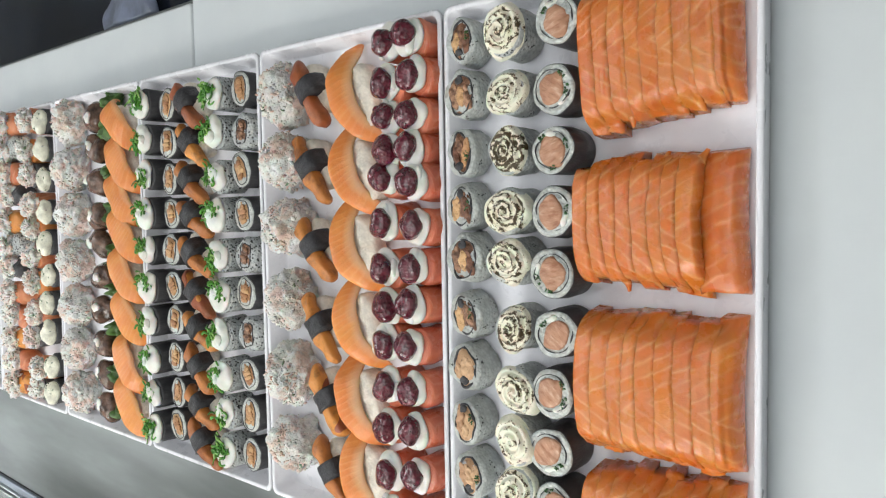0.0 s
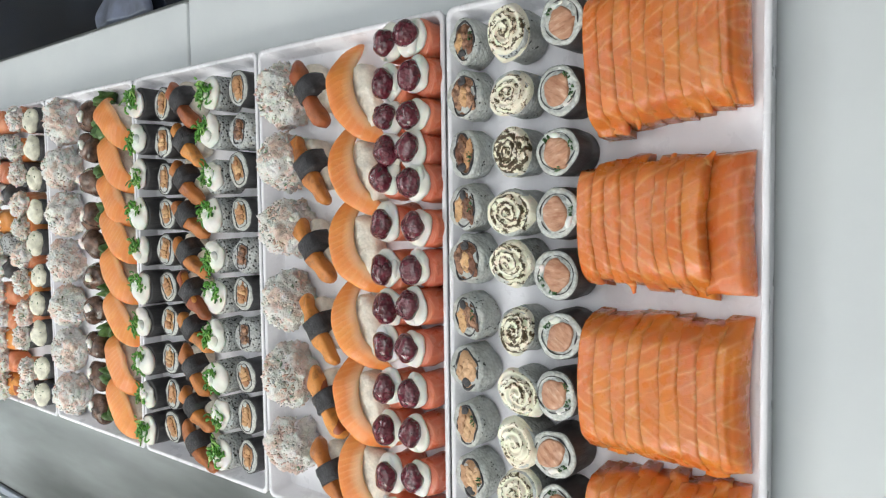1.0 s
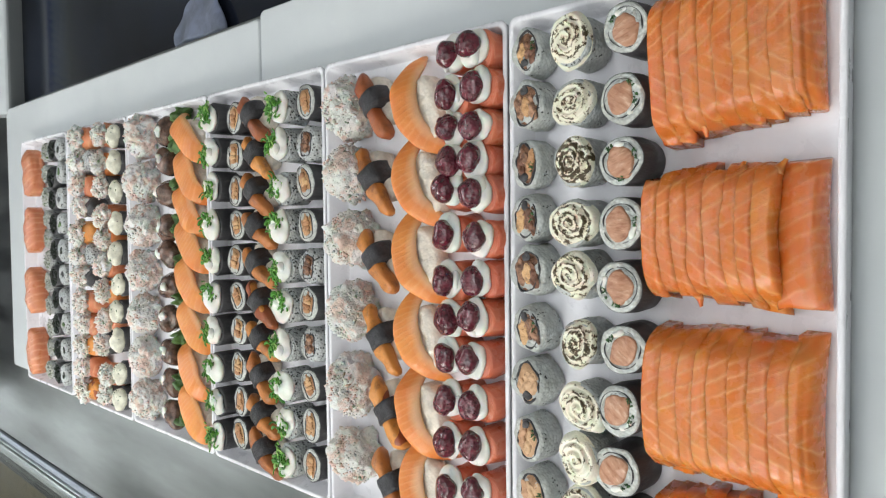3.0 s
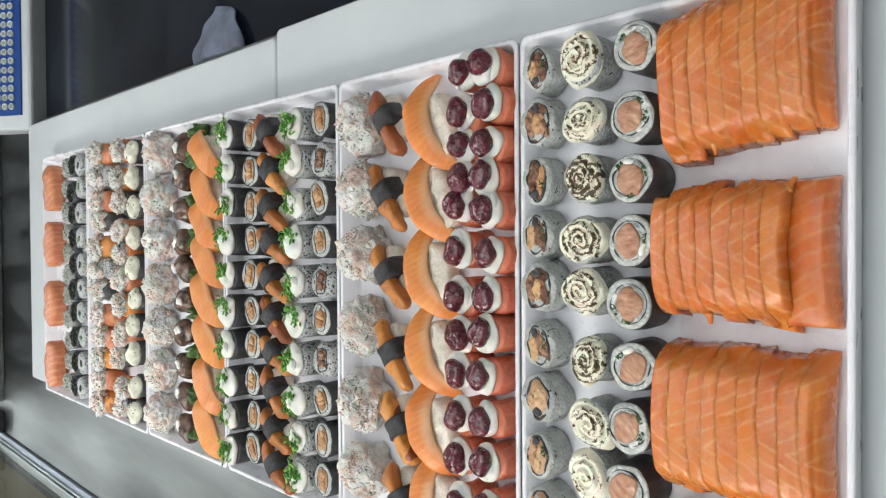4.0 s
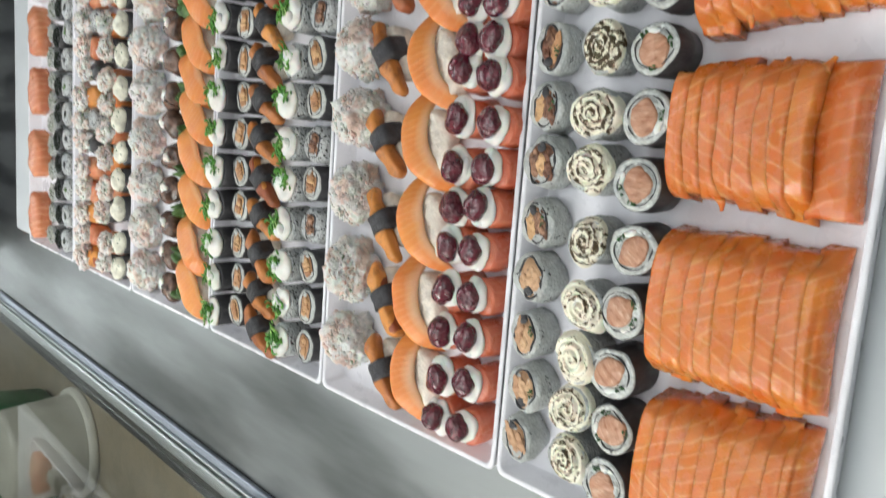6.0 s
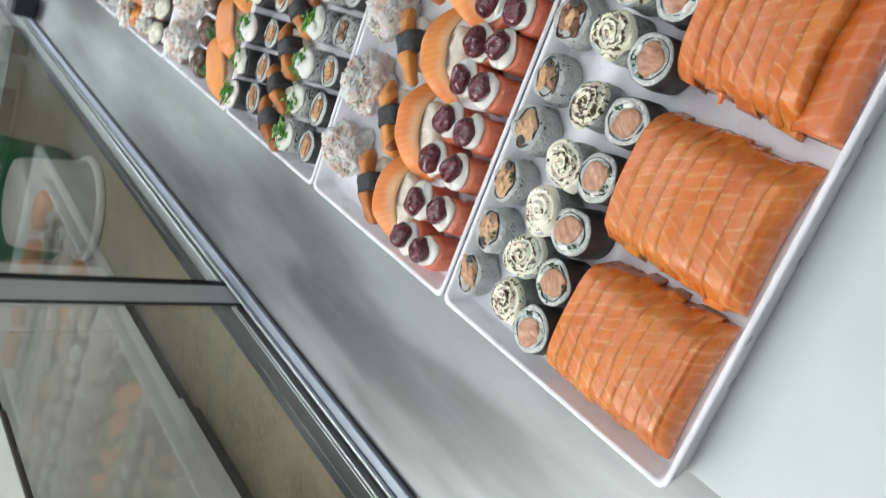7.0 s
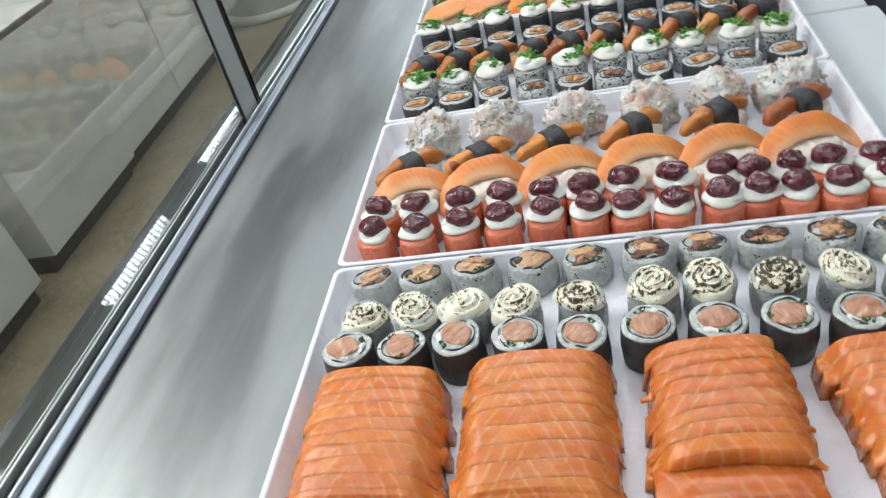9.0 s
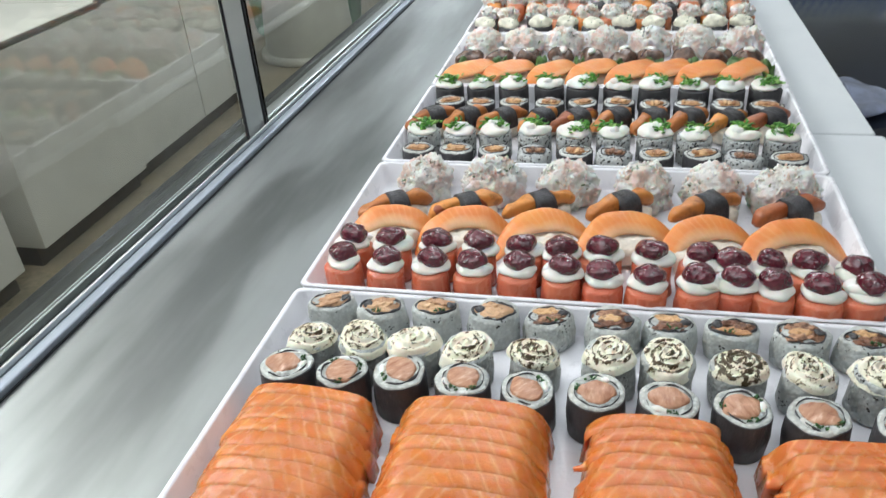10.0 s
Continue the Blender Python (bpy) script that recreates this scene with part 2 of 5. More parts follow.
JAM.base(JAM.ramp(JAM.noise(180, 3, 0.6, _v), [(0.3, (0.070, 0.005, 0.015)), (0.7, (0.150, 0.012, 0.028))]))
JAM.bump(JAM.math("ADD", JAM.math("MULTIPLY", JAM.voronoi(380, _v), 0.40), JAM.noise(250, 1, 0.4, _v)), 0.8, 0.0026)
JAM = JAM.mat
FRIED = Nodes("fried_crumb", 0.40, Coat_Weight=0.1, Coat_Roughness=0.25)
_v = shifted(FRIED)
_c = FRIED.mix(FRIED.math("FRACT", FRIED.math("ADD", FRIED.math("MULTIPLY", FRIED.random(), 3.7), FRIED.math("MULTIPLY", FRIED.noise(32, 1, 0.5, _v), 0.6))), (0.33, 0.070, 0.022), (0.76, 0.31, 0.060))
FRIED.base(FRIED.mix(FRIED.ramp(FRIED.noise(85, 4, 0.65, _v), [(0.43, 0.0), (0.78, 0.85)]), _c, (0.16, 0.05, 0.02)))
FRIED.bump(FRIED.noise(300, 4, 0.65, _v), 0.5, 0.0012)
FRIED = FRIED.mat
FILLING = Nodes("fried_filling", 0.42)
_v = shifted(FILLING)
_n = FILLING.noise(190, 4, 0.65, _v)
_c = FILLING.mix(FILLING.math("FRACT", FILLING.math("ADD", FILLING.random(), FILLING.math("MULTIPLY", FILLING.island(), 0.5))), (0.23, 0.088, 0.048), (0.56, 0.31, 0.18))
FILLING.base(FILLING.mix(FILLING.ramp(_n, [(0.35, 0.0), (0.65, 1.0)]), (0.10, 0.04, 0.018), _c))
FILLING.bump(_n, 0.9, 0.002)
FILLING = FILLING.mat
GOLD = Nodes("golden_filling", 0.42)
_v = shifted(GOLD)
_n = GOLD.noise(210, 4, 0.65, _v)
_c = GOLD.mix(GOLD.math("FRACT", GOLD.math("ADD", GOLD.random(), GOLD.math("MULTIPLY", GOLD.island(), 0.4))), (0.46, 0.205, 0.088), (0.70, 0.43, 0.205))
GOLD.base(GOLD.mix(GOLD.ramp(_n, [(0.24, 0.0), (0.46, 1.0)]), (0.16, 0.07, 0.03), _c))
GOLD.bump(_n, 0.9, 0.002)
GOLD = GOLD.mat
TAN = Nodes("tan_filling", 0.42)
_v = shifted(TAN)
_n = TAN.noise(150, 4, 0.65, _v)
_c = TAN.mix(TAN.random(), (0.50, 0.275, 0.145), (0.66, 0.42, 0.235))
TAN.base(TAN.mix(TAN.ramp(_n, [(0.25, 0.0), (0.45, 1.0)]), (0.20, 0.09, 0.045), _c))
TAN.bump(_n, 0.7, 0.0016)
TAN = TAN.mat
FLAKES = mat_flakes()
CRAB_BASE = Nodes("creamy_crab", 0.4, Subsurface_Weight=0.2, Subsurface_Scale=0.003)
_v = shifted(CRAB_BASE)
_c = CRAB_BASE.mix(CRAB_BASE.ramp(CRAB_BASE.noise(48, 3, 0.6, _v), [(0.48, 0.0), (0.60, 0.75)]), (0.84, 0.83, 0.79), (0.79, 0.56, 0.46))
_c = CRAB_BASE.mix(CRAB_BASE.ramp(CRAB_BASE.noise(230, 4, 0.65, _v), [(0.56, 0.0), (0.68, 0.32)]), _c, (0.36, 0.39, 0.38))
_c = CRAB_BASE.mix(CRAB_BASE.ramp(CRAB_BASE.noise(430, 3, 0.6, _v), [(0.60, 0.0), (0.68, 0.9)]), _c, (0.88, 0.87, 0.83))
CRAB_BASE.base(_c)
CRAB_BASE.bump(CRAB_BASE.noise(430, 4, 0.7, _v), 0.9, 0.002)
CRAB_BASE = CRAB_BASE.mat
CHIVE = Nodes("green_chive", 0.38)
CHIVE.base(CHIVE.ramp(CHIVE.island(), [(0.0, (0.040, 0.16, 0.018)), (0.5, (0.090, 0.32, 0.034)), (0.85, (0.19, 0.43, 0.07)), (1.0, (0.34, 0.54, 0.15))]))
CHIVE = CHIVE.mat
LEAF = mat_plain("green_leaf", (0.062, 0.135, 0.026), 0.4, 0.5, 120, 0.3)
HERB = mat_plain("dark_herb", (0.045, 0.13, 0.035), 0.4, 0.4, 300, 0.3)
MUSHROOM = mat_plain("glazed_mushroom", (0.125, 0.066, 0.045), 0.22, 0.65, 90, 0.5, 0.002, Coat_Weight=0.6, Coat_Roughness=0.10)
SEAWEED = mat_plain("seaweed_salad", (0.028, 0.036, 0.026), 0.22, 0.6, 300, 0.4)
LEAFY = Nodes("dull_green_leaves", 0.5)
LEAFY.base(LEAFY.ramp(LEAFY.island(), [(0.0, (0.12, 0.14, 0.10)), (0.18, (0.34, 0.36, 0.30)), (0.4, (0.52, 0.52, 0.47)), (0.75, (0.12, 0.20, 0.05)), (0.86, (0.60, 0.59, 0.54))], smooth=False))
LEAFY = LEAFY.mat
TRAY = Nodes("white_melamine", 0.22)
_v = TRAY.coords("Object")
_n = TRAY.noise(26, 5, 0.65, _v)
TRAY.base(TRAY.mix(TRAY.ramp(_n, [(0.35, 0.0), (0.7, 1.0)]), (0.815, 0.81, 0.845), (0.76, 0.755, 0.79)))
TRAY.rough(TRAY.ramp(TRAY.noise(40, 4, 0.6, _v), [(0.42, 0.40), (0.56, 0.28), (0.66, 0.14)]))
TRAY.bump(TRAY.ramp(TRAY.noise(70, 4, 0.6, _v), [(0.52, 0.0), (0.64, 1.0)]), 0.12, 0.0006)
TRAY = TRAY.mat
BOARD = Nodes("white_board_plastic", 0.42)
_v = BOARD.coords("Object")
BOARD.base(BOARD.mix(BOARD.ramp(BOARD.noise(4, 5, 0.65, _v), [(0.3, 0.0), (0.75, 1.0)]), (0.60, 0.63, 0.645), (0.66, 0.69, 0.695)))
BOARD.bump(BOARD.math("ADD", BOARD.noise(240, 4, 0.7, BOARD.coords("Object", (1, 0.15, 1))), BOARD.noise(520, 2, 0.5, BOARD.coords("Object", (0.06, 1, 1)))), 0.16, 0.0005)
BOARD = BOARD.mat
STEEL = mat_steel("brushed_steel", 0.40, 0.190, 0.340, 9)
ALUMINIUM = mat_steel("aluminium_profile", 0.34, 0.60, 0.68)
MATT_ALUMINIUM = mat_steel("matt_aluminium", 0.5, 0.36, 0.42)
POLISHED = mat_steel("polished_aluminium", 0.025, 0.30, 0.36)
BRIGHT_ALUMINIUM = mat_steel("bright_aluminium", 0.30, 0.72, 0.80)
DIM_ALUMINIUM = mat_steel("dulled_aluminium", 0.22, 0.10, 0.14)
BLUE_ALUMINIUM = Nodes("anodised_blue_grey", 0.45, 0.6)
BLUE_ALUMINIUM.base(BLUE_ALUMINIUM.mix(BLUE_ALUMINIUM.noise(9, 3, 0.5), (0.29, 0.325, 0.375), (0.34, 0.375, 0.425)))
BLUE_ALUMINIUM = BLUE_ALUMINIUM.mat
RUBBER = mat_plain("black_rubber", (0.012, 0.014, 0.017), 0.45, 0.3, 50, 0.1)
FROSTED = Nodes("grey_frosted_stile", 0.2, Base_Color=(0.66, 0.70, 0.69), Transmission_Weight=0.45, IOR=1.25).mat
GLASS = Nodes("glass_pane", 0.0, Transmission_Weight=1.0, IOR=1.52, Base_Color=(0.87, 0.91, 0.89)).mat
BLACK_GLOSS = mat_plain("black_polished_top", (0.011, 0.014, 0.023), 0.12, 0.4, 8, 0.05, Specular_IOR_Level=0.30)
FLOOR_M = Nodes("stone_floor", 0.45)
_v = FLOOR_M.coords("Object")
FLOOR_M.base(FLOOR_M.mix(FLOOR_M.ramp(FLOOR_M.noise(60, 5, 0.7, _v), [(0.35, 0.0), (0.7, 1.0)]),
                         FLOOR_M.ramp(FLOOR_M.noise(7, 4, 0.6, _v), [(0.3, (0.17, 0.130, 0.078)), (0.7, (0.26, 0.205, 0.128))]), (0.30, 0.25, 0.165)))
FLOOR_M = FLOOR_M.mat
CABINET = mat_plain("beige_laminate", (0.62, 0.61, 0.55), 0.5, 0.06, 5, 0.05)
WALL_M = mat_plain("pale_wall_paint", (0.70, 0.71, 0.70), 0.7, 0.05, 4, 0.1)
CEIL_M = mat_plain("white_ceiling_paint", (0.80, 0.81, 0.80), 0.8, 0.04, 4, 0.1)
WOOD_TRIM = mat_plain("dark_edge_trim", (0.075, 0.058, 0.040), 0.5, 0.3, 30, 0.1)
TUB = mat_plain("offwhite_tub_plastic", (0.40, 0.385, 0.32), 0.45, 0.08, 12, 0.05)
RIM_PLASTIC = mat_plain("pale_rim_plastic", (0.55, 0.53, 0.45), 0.45, 0.06, 12, 0.05)
GREEN_PLASTIC = mat_plain("green_plastic", (0.02, 0.13, 0.045), 0.35, 0.3, 9, 0.05)
RED_PLASTIC = mat_plain("red_brown_plastic", (0.25, 0.06, 0.03), 0.5, 0.3, 9, 0.05)
WHITE_PLASTIC = mat_plain("white_casing", (0.56, 0.59, 0.60), 0.4, 0.03, 20, 0.03)
BLUE_PANEL = mat_plain("blue_keypad_foil", (0.008, 0.055, 0.25), 0.5, 0.1, 20, 0.02, Specular_IOR_Level=0.2)
KEY = mat_plain("pale_keys", (0.50, 0.55, 0.55), 0.45, 0.1, 60, 0.05)
KEY_CENTRE = mat_plain("dull_key_centres", (0.24, 0.28, 0.29), 0.5, 0.1, 60, 0.05)
SCREEN = mat_plain("grey_green_display", (0.34, 0.37, 0.30), 0.3, 0.05, 20, 0.02)
BAG = mat_plain("milky_bag_plastic", (0.30, 0.34, 0.46), 0.35, 0.4, 26, 0.4, 0.002, Transmission_Weight=0.5)
DIODE = Nodes("diode", 0.5, Emission_Color=(0.95, 0.98, 1.0), Emission_Strength=45.0).mat
LAMP = Nodes("lamp_tube", 0.5, Emission_Color=(0.93, 0.97, 1.0), Emission_Strength=14.0).mat

# ---- mesh helpers ----


def make_mesh(verts, faces, uvs=None, smooth=True):
    me = bpy.data.meshes.new("mesh")
    me.from_pydata([tuple(v) for v in verts], [], faces)
    if uvs is not None:
        layer = me.uv_layers.new(name="UVMap")
        idx = np.empty(len(me.loops), dtype=np.int32)
        me.loops.foreach_get("vertex_index", idx)
        layer.data.foreach_set("uv", np.asarray(uvs, dtype=np.float32)[idx].ravel())
    bm = bmesh.new()
    bm.from_mesh(me)
    bmesh.ops.recalc_face_normals(bm, faces=bm.faces[:])
    bm.to_mesh(me)
    bm.free()
    if smooth:
        me.polygons.foreach_set("use_smooth", [True] * len(me.polygons))
    return me


def part(name, me, material, parent=None, label="", at=None):
    if isinstance(me, bmesh.types.BMesh):
        bm, me = me, bpy.data.meshes.new(name)
        bm.to_mesh(me)
        bm.free()
    me.name = name
    if not me.materials:
        me.materials.append(material)
    ob = new(name, me)
    if parent is not None:
        ob.parent = parent
    if at is not None:
        ob.matrix_basis = at
    if label:
        ob["label"] = label
    if name in TINY_BITS:
        tagged(ob, kind="stuff")
    return ob


TINY_BITS = ("spring_onion", "chive_topping", "shredded_crab", "crumb_topping", "salad", "leaves")


def thing(name, label, category, group="", m=None, kind=""):
    ob = new(name)
    ob.empty_display_size = 0.01
    if m is not None:
        ob.matrix_basis = m
    return tagged(ob, label, category, group, kind)


def wob(p, freq, seed):
    return noise.noise(Vector((p[0] * freq + seed * 3.17, p[1] * freq - seed * 1.31, p[2] * freq + seed * 0.77)))


def lathe(profile, n=30, amp=0.0, freq=90, seed=0, oval=1.0, squircle=0.0, zamp=None):
    """A body turned round z from (radius, height) pairs, with an uneven surface."""
    verts, faces, uvs, rings = [], [], [], []
    for r, z in profile:
        if r < 1e-6:
            rings.append([len(verts)])
            verts.append((0, 0, z))
            uvs.append((0, z))
            continue
        ring = []
        for i in range(n):
            a = 2 * math.pi * i / n
            q = 1 + squircle * math.cos(4 * a)
            x, y = r * q * math.cos(a), r * q * oval * math.sin(a)
            w = amp * wob((x, y, z), freq, seed)
            k = 1 + w / max(r, 0.004)
            ring.append(len(verts))
            verts.append((x * k, y * k, z + (zamp or 0) * (z > 0.01) * wob((x, y, z), freq * 1.7, seed + 5)))
            uvs.append((a * r, z))
        rings.append(ring)
    for a, b in zip(rings, rings[1:]):
        m = max(len(a), len(b))
        for i in range(m):
            j = (i + 1) % m
            if len(a) == 1:
                faces.append((a[0], b[j], b[i]))
            elif len(b) == 1:
                faces.append((a[i], a[j], b[0]))
            else:
                faces.append((a[i], a[j], b[j], b[i]))
    return make_mesh(verts, faces, uvs)


def blob(rx, ry, rz, amp=0.0, freq=60, seed=0, sub=3, flat=0.0, at=(0, 0, 0)):
    """An uneven rounded lump; flat: how far its underside is pressed level (0 to 1)."""
    bm = bmesh.new()
    bmesh.ops.create_icosphere(bm, subdivisions=sub, radius=1.0)
    for v in bm.verts:
        p = v.co.copy()
        q = Vector((p.x * rx, p.y * ry, p.z * rz))
        if flat and p.z < -1 + flat:
            q.z = rz * (-1 + flat)
        q += p * amp * wob(q, freq, seed)
        v.co = q + Vector(at)
    for f in bm.faces:
        f.smooth = True
    return bm


def sweep(fn, ns=18, n=14, p=2.6, amp=0.0, freq=60, seed=0, length=0.08):
    """A closed body along fn(s) -> centre, side, up, half width, half height, with a rounded section."""
    verts, faces, uvs = [], [], []
    for k in range(ns + 1):
        s = k / ns
        c, side, up, w, h = fn(s)
        for i in range(n):
            a = 2 * math.pi * i / n
            ca, sa = math.cos(a), math.sin(a)
            x = math.copysign(abs(ca) ** (2 / p), ca) * w
            z = math.copysign(abs(sa) ** (2 / p), sa) * h
            v = c + side * x + up * z
            d = amp * wob(v, freq, seed)
            verts.append(v + up * d + side * d * 0.6)
            uvs.append((s * length, x))
    for k in range(ns):
        for i in range(n):
            j = (i + 1) % n
            faces.append((k * n + i, k * n + j, (k + 1) * n + j, (k + 1) * n + i))
    for k in (0, ns):
        c = fn(k / ns)[0]
        verts.append(c)
        uvs.append((k / ns * length, 0))
        for i in range(n):
            faces.append((k * n + i, k * n + (i + 1) % n, len(verts) - 1))
    return make_mesh(verts, faces, uvs)


def box(sx, sy, sz, bevel=0.002, at=(0, 0, 0), seg=2):
    bm = bmesh.new()
    bmesh.ops.create_cube(bm, size=1.0)
    bmesh.ops.scale(bm, vec=(sx, sy, sz), verts=bm.verts)
    if bevel:
        bmesh.ops.bevel(bm, geom=bm.edges[:], offset=bevel, segments=seg, affect="EDGES", profile=0.5)
    bmesh.ops.translate(bm, vec=at, verts=bm.verts)
    return bm


def join(bms):
    out = bmesh.new()
    for bm in bms:
        me = bpy.data.meshes.new("tmp")
        bm.to_mesh(me)
        bm.free()
        out.from_mesh(me)
        bpy.data.meshes.remove(me)
    return out


def rounded_loop(hx, hy, r, z, seg=5):
    pts = []
    for cx, cy, a0 in ((1, 1, 0), (-1, 1, 90), (-1, -1, 180), (1, -1, 270)):
        for k in range(seg + 1):
            a = radians(a0 + 90 * k / seg)
            pts.append((cx * (hx - r) + r * math.cos(a), cy * (hy - r) + r * math.sin(a), z))
    return pts


def stack_loops(loops, close_ends=True):
    n = len(loops[0])
    verts = [p for lp in loops for p in lp]
    faces = []
    for k in range(len(loops) - 1):
        for i in range(n):
            j = (i + 1) % n
            faces.append((k * n + i, k * n + j, (k + 1) * n + j, (k + 1) * n + i))
    if close_ends:
        faces.append(tuple(range(n))[::-1])
        faces.append(tuple(range((len(loops) - 1) * n, len(loops) * n)))
    me = make_mesh(verts, faces, smooth=True)
    if close_ends:
        for f in me.polygons:
            if len(f.vertices) == n:
                f.use_smooth = False
    return me


def flakes(count, rx, ry, rz, size, seed, base=0.0, spread=1.0):
    """Many small torn lumps over an oval heap."""
    rng = random.Random(seed)
    out = bmesh.new()
    for _ in range(count):
        a, t = rng.uniform(0, 2 * math.pi), rng.uniform(0.0, 1.0)
        rr = math.sqrt(t) * spread
        z = math.sqrt(max(0.0, 1 - min(1.0, rr * rr))) * rng.uniform(0.84, 1.02)
        c = Vector((rr * math.cos(a) * rx, rr * math.sin(a) * ry, base + z * rz))
        m = Matrix.Translation(c) @ Euler((rng.uniform(0, 6), rng.uniform(0, 6), rng.uniform(0, 6))).to_matrix().to_4x4()
        k = size * rng.uniform(0.55, 1.35)
        m = m @ Matrix.Diagonal((k * rng.uniform(0.9, 2.1), k * rng.uniform(0.6, 1.2), k * rng.uniform(0.25, 0.6), 1))
        made = bmesh.ops.create_icosphere(out, subdivisions=1, radius=1.0, matrix=m)["verts"]
        for v in made:
            v.co += Vector((rng.uniform(-1, 1), rng.uniform(-1, 1), rng.uniform(-1, 1))) * k * 0.28
    for f in out.faces:
        f.smooth = True
    return out


def chives(count, r, size, seed, base):
    """Short curled cuts of chive lying in a loose flat clump."""
    rng = random.Random(seed)
    out = bmesh.new()
    for _ in range(count):
        c = Vector((rng.gauss(0, r * 0.5), rng.gauss(0, r * 0.5), base + rng.uniform(0, size * 0.3)))
        a0, bend, rad = rng.uniform(0, 6.28), rng.uniform(0.4, 2.6), size * rng.uniform(0.22, 0.58)
        tilt = Euler((rng.uniform(-0.5, 0.5), rng.uniform(-0.5, 0.5), 0)).to_matrix()
        w = min(size * 0.17, 0.0015) * rng.uniform(0.6, 1.25)
        prev = None
        for k in range(5):
            a = a0 + bend * k / 4
            centre = c + tilt @ Vector((math.cos(a) * rad - math.cos(a0) * rad, math.sin(a) * rad - math.sin(a0) * rad, 0))
            out_dir = tilt @ Vector((math.cos(a), math.sin(a), 0))
            up = tilt @ Vector((0, 0, 1))
            ring = [out.verts.new(centre + out_dir * w * math.cos(q) + up * w * 0.55 * math.sin(q)) for q in (0.3, 1.9, 3.5, 5.0)]
            if prev:
                for i in range(4):
                    out.faces.new((prev[i], prev[(i + 1) % 4], ring[(i + 1) % 4], ring[i]))
            prev = ring
    for f in out.faces:
        f.smooth = True
    return out


# ---- the setting ----
FLOOR_Z, CEIL_Z = -0.86, 1.9
ROOM = (-4.2, 2.2, -1.8, 6.0)


def setting():
    x0, x1, y0, y1 = ROOM
    cx, cy, w, d, h = (x0 + x1) / 2, (y0 + y1) / 2, x1 - x0, y1 - y0, CEIL_Z - FLOOR_Z
    def slab(name, bm, mat, label):
        tagged(part(name, bm, mat), label, name.split("_")[0], kind="structure")
    slab("floor", box(w, d, 0.1, 0, (cx, cy, FLOOR_Z - 0.05)), FLOOR_M, "brown mottled stone shop floor")
    # ceiling and walls are unseen, added pale to bounce light onto the counter
    slab("ceiling", box(w, d, 0.1, 0, (cx, cy, CEIL_Z + 0.05)), CEIL_M, "unseen white ceiling, added to close the room")
    slab("wall_west", box(0.1, d, h, 0, (x0 - 0.05, cy, FLOOR_Z + h / 2)), WALL_M, "unseen pale wall, added to close the room")
    slab("wall_east", box(0.1, d, h, 0, (x1 + 0.05, cy, FLOOR_Z + h / 2)), WALL_M, "unseen pale wall, added to close the room")
    slab("wall_south", box(w + 0.2, 0.1, h, 0, (cx, y0 - 0.05, FLOOR_Z + h / 2)), WALL_M, "unseen pale wall, added to close the room")
    slab("wall_north", box(w + 0.2, 0.1, h, 0, (cx, y1 + 0.05, FLOOR_Z + h / 2)), WALL_M, "unseen pale wall, added to close the room")


setting()


def ceiling_light(x, y, along):
    t = thing("ceiling_light", "unseen white ceiling lamp with two glowing tubes", "lamp", "ceiling lamps", pose(x, y, CEIL_Z, 0, 0, 90 if along == "y" else 0))
    part("housing", box(1.3, 0.34, 0.03, 0.006, (0, 0, -0.015)), CEIL_M, t)
    for s in (-0.08, 0.08):
        bm = bmesh.new()
        bmesh.ops.create_cone(bm, cap_ends=True, segments=14, radius1=0.014, radius2=0.014, depth=1.2, matrix=Matrix.Translation((0, s, -0.045)) @ Euler((0, math.pi / 2, 0)).to_matrix().to_4x4())
        part("tube", bm, LAMP, t, "glowing white tube")


ceiling_light(0.22, -0.15, "x")
ceiling_light(0.3, 1.9, "x")
# fixture around the added back fill light; no lamp known there
ceiling_light(-0.3, 4.2, "x")
ceiling_light(-2.1, 0.7, "y")


def led_bar(y0, y1, x):
    """A ceiling bar with two lines of single bright diodes."""
    t = thing("led_bar", "slim ceiling bar with two lines of bright diodes", "lamp", "diode bars", pose(x, (y0 + y1) / 2, CEIL_Z))
    part("bar", box(0.10, y1 - y0, 0.03, 0.004, (0, 0, -0.015)), WHITE_PLASTIC, t)
    bm = bmesh.new()
    bmesh.ops.create_cone(bm, cap_ends=True, segments=8, radius1=0.010, radius2=0.013, depth=0.006)
    me = bpy.data.meshes.new("diode")
    bm.to_mesh(me)
    bm.free()
    n = int((y1 - y0) / 0.045)
    for i in range(n):
        for dx in (-0.028, 0.028):
            part("diode", me, DIODE, t, at=pose(dx, (i + 0.5) / n * (y1 - y0) - (y1 - y0) / 2, -0.033))


led_bar(2.55, 3.32, -2.43)
led_bar(3.95, 4.75, -2.43)


# worktop, sloping back rail and glass screen
def counter():
    t = thing("steel_counter", "brushed stainless steel worktop under white boards", "counter", m=pose(0, 0, 0))
    part("worktop", box(0.733, 4.0, 0.035, 0.003, (0.1385, 0.9, -0.0175)), STEEL, t)
    part("front_panel", box(0.66, 3.9, 0.80, 0.004, (0.135, 0.9, -0.44)), STEEL, t)


counter()


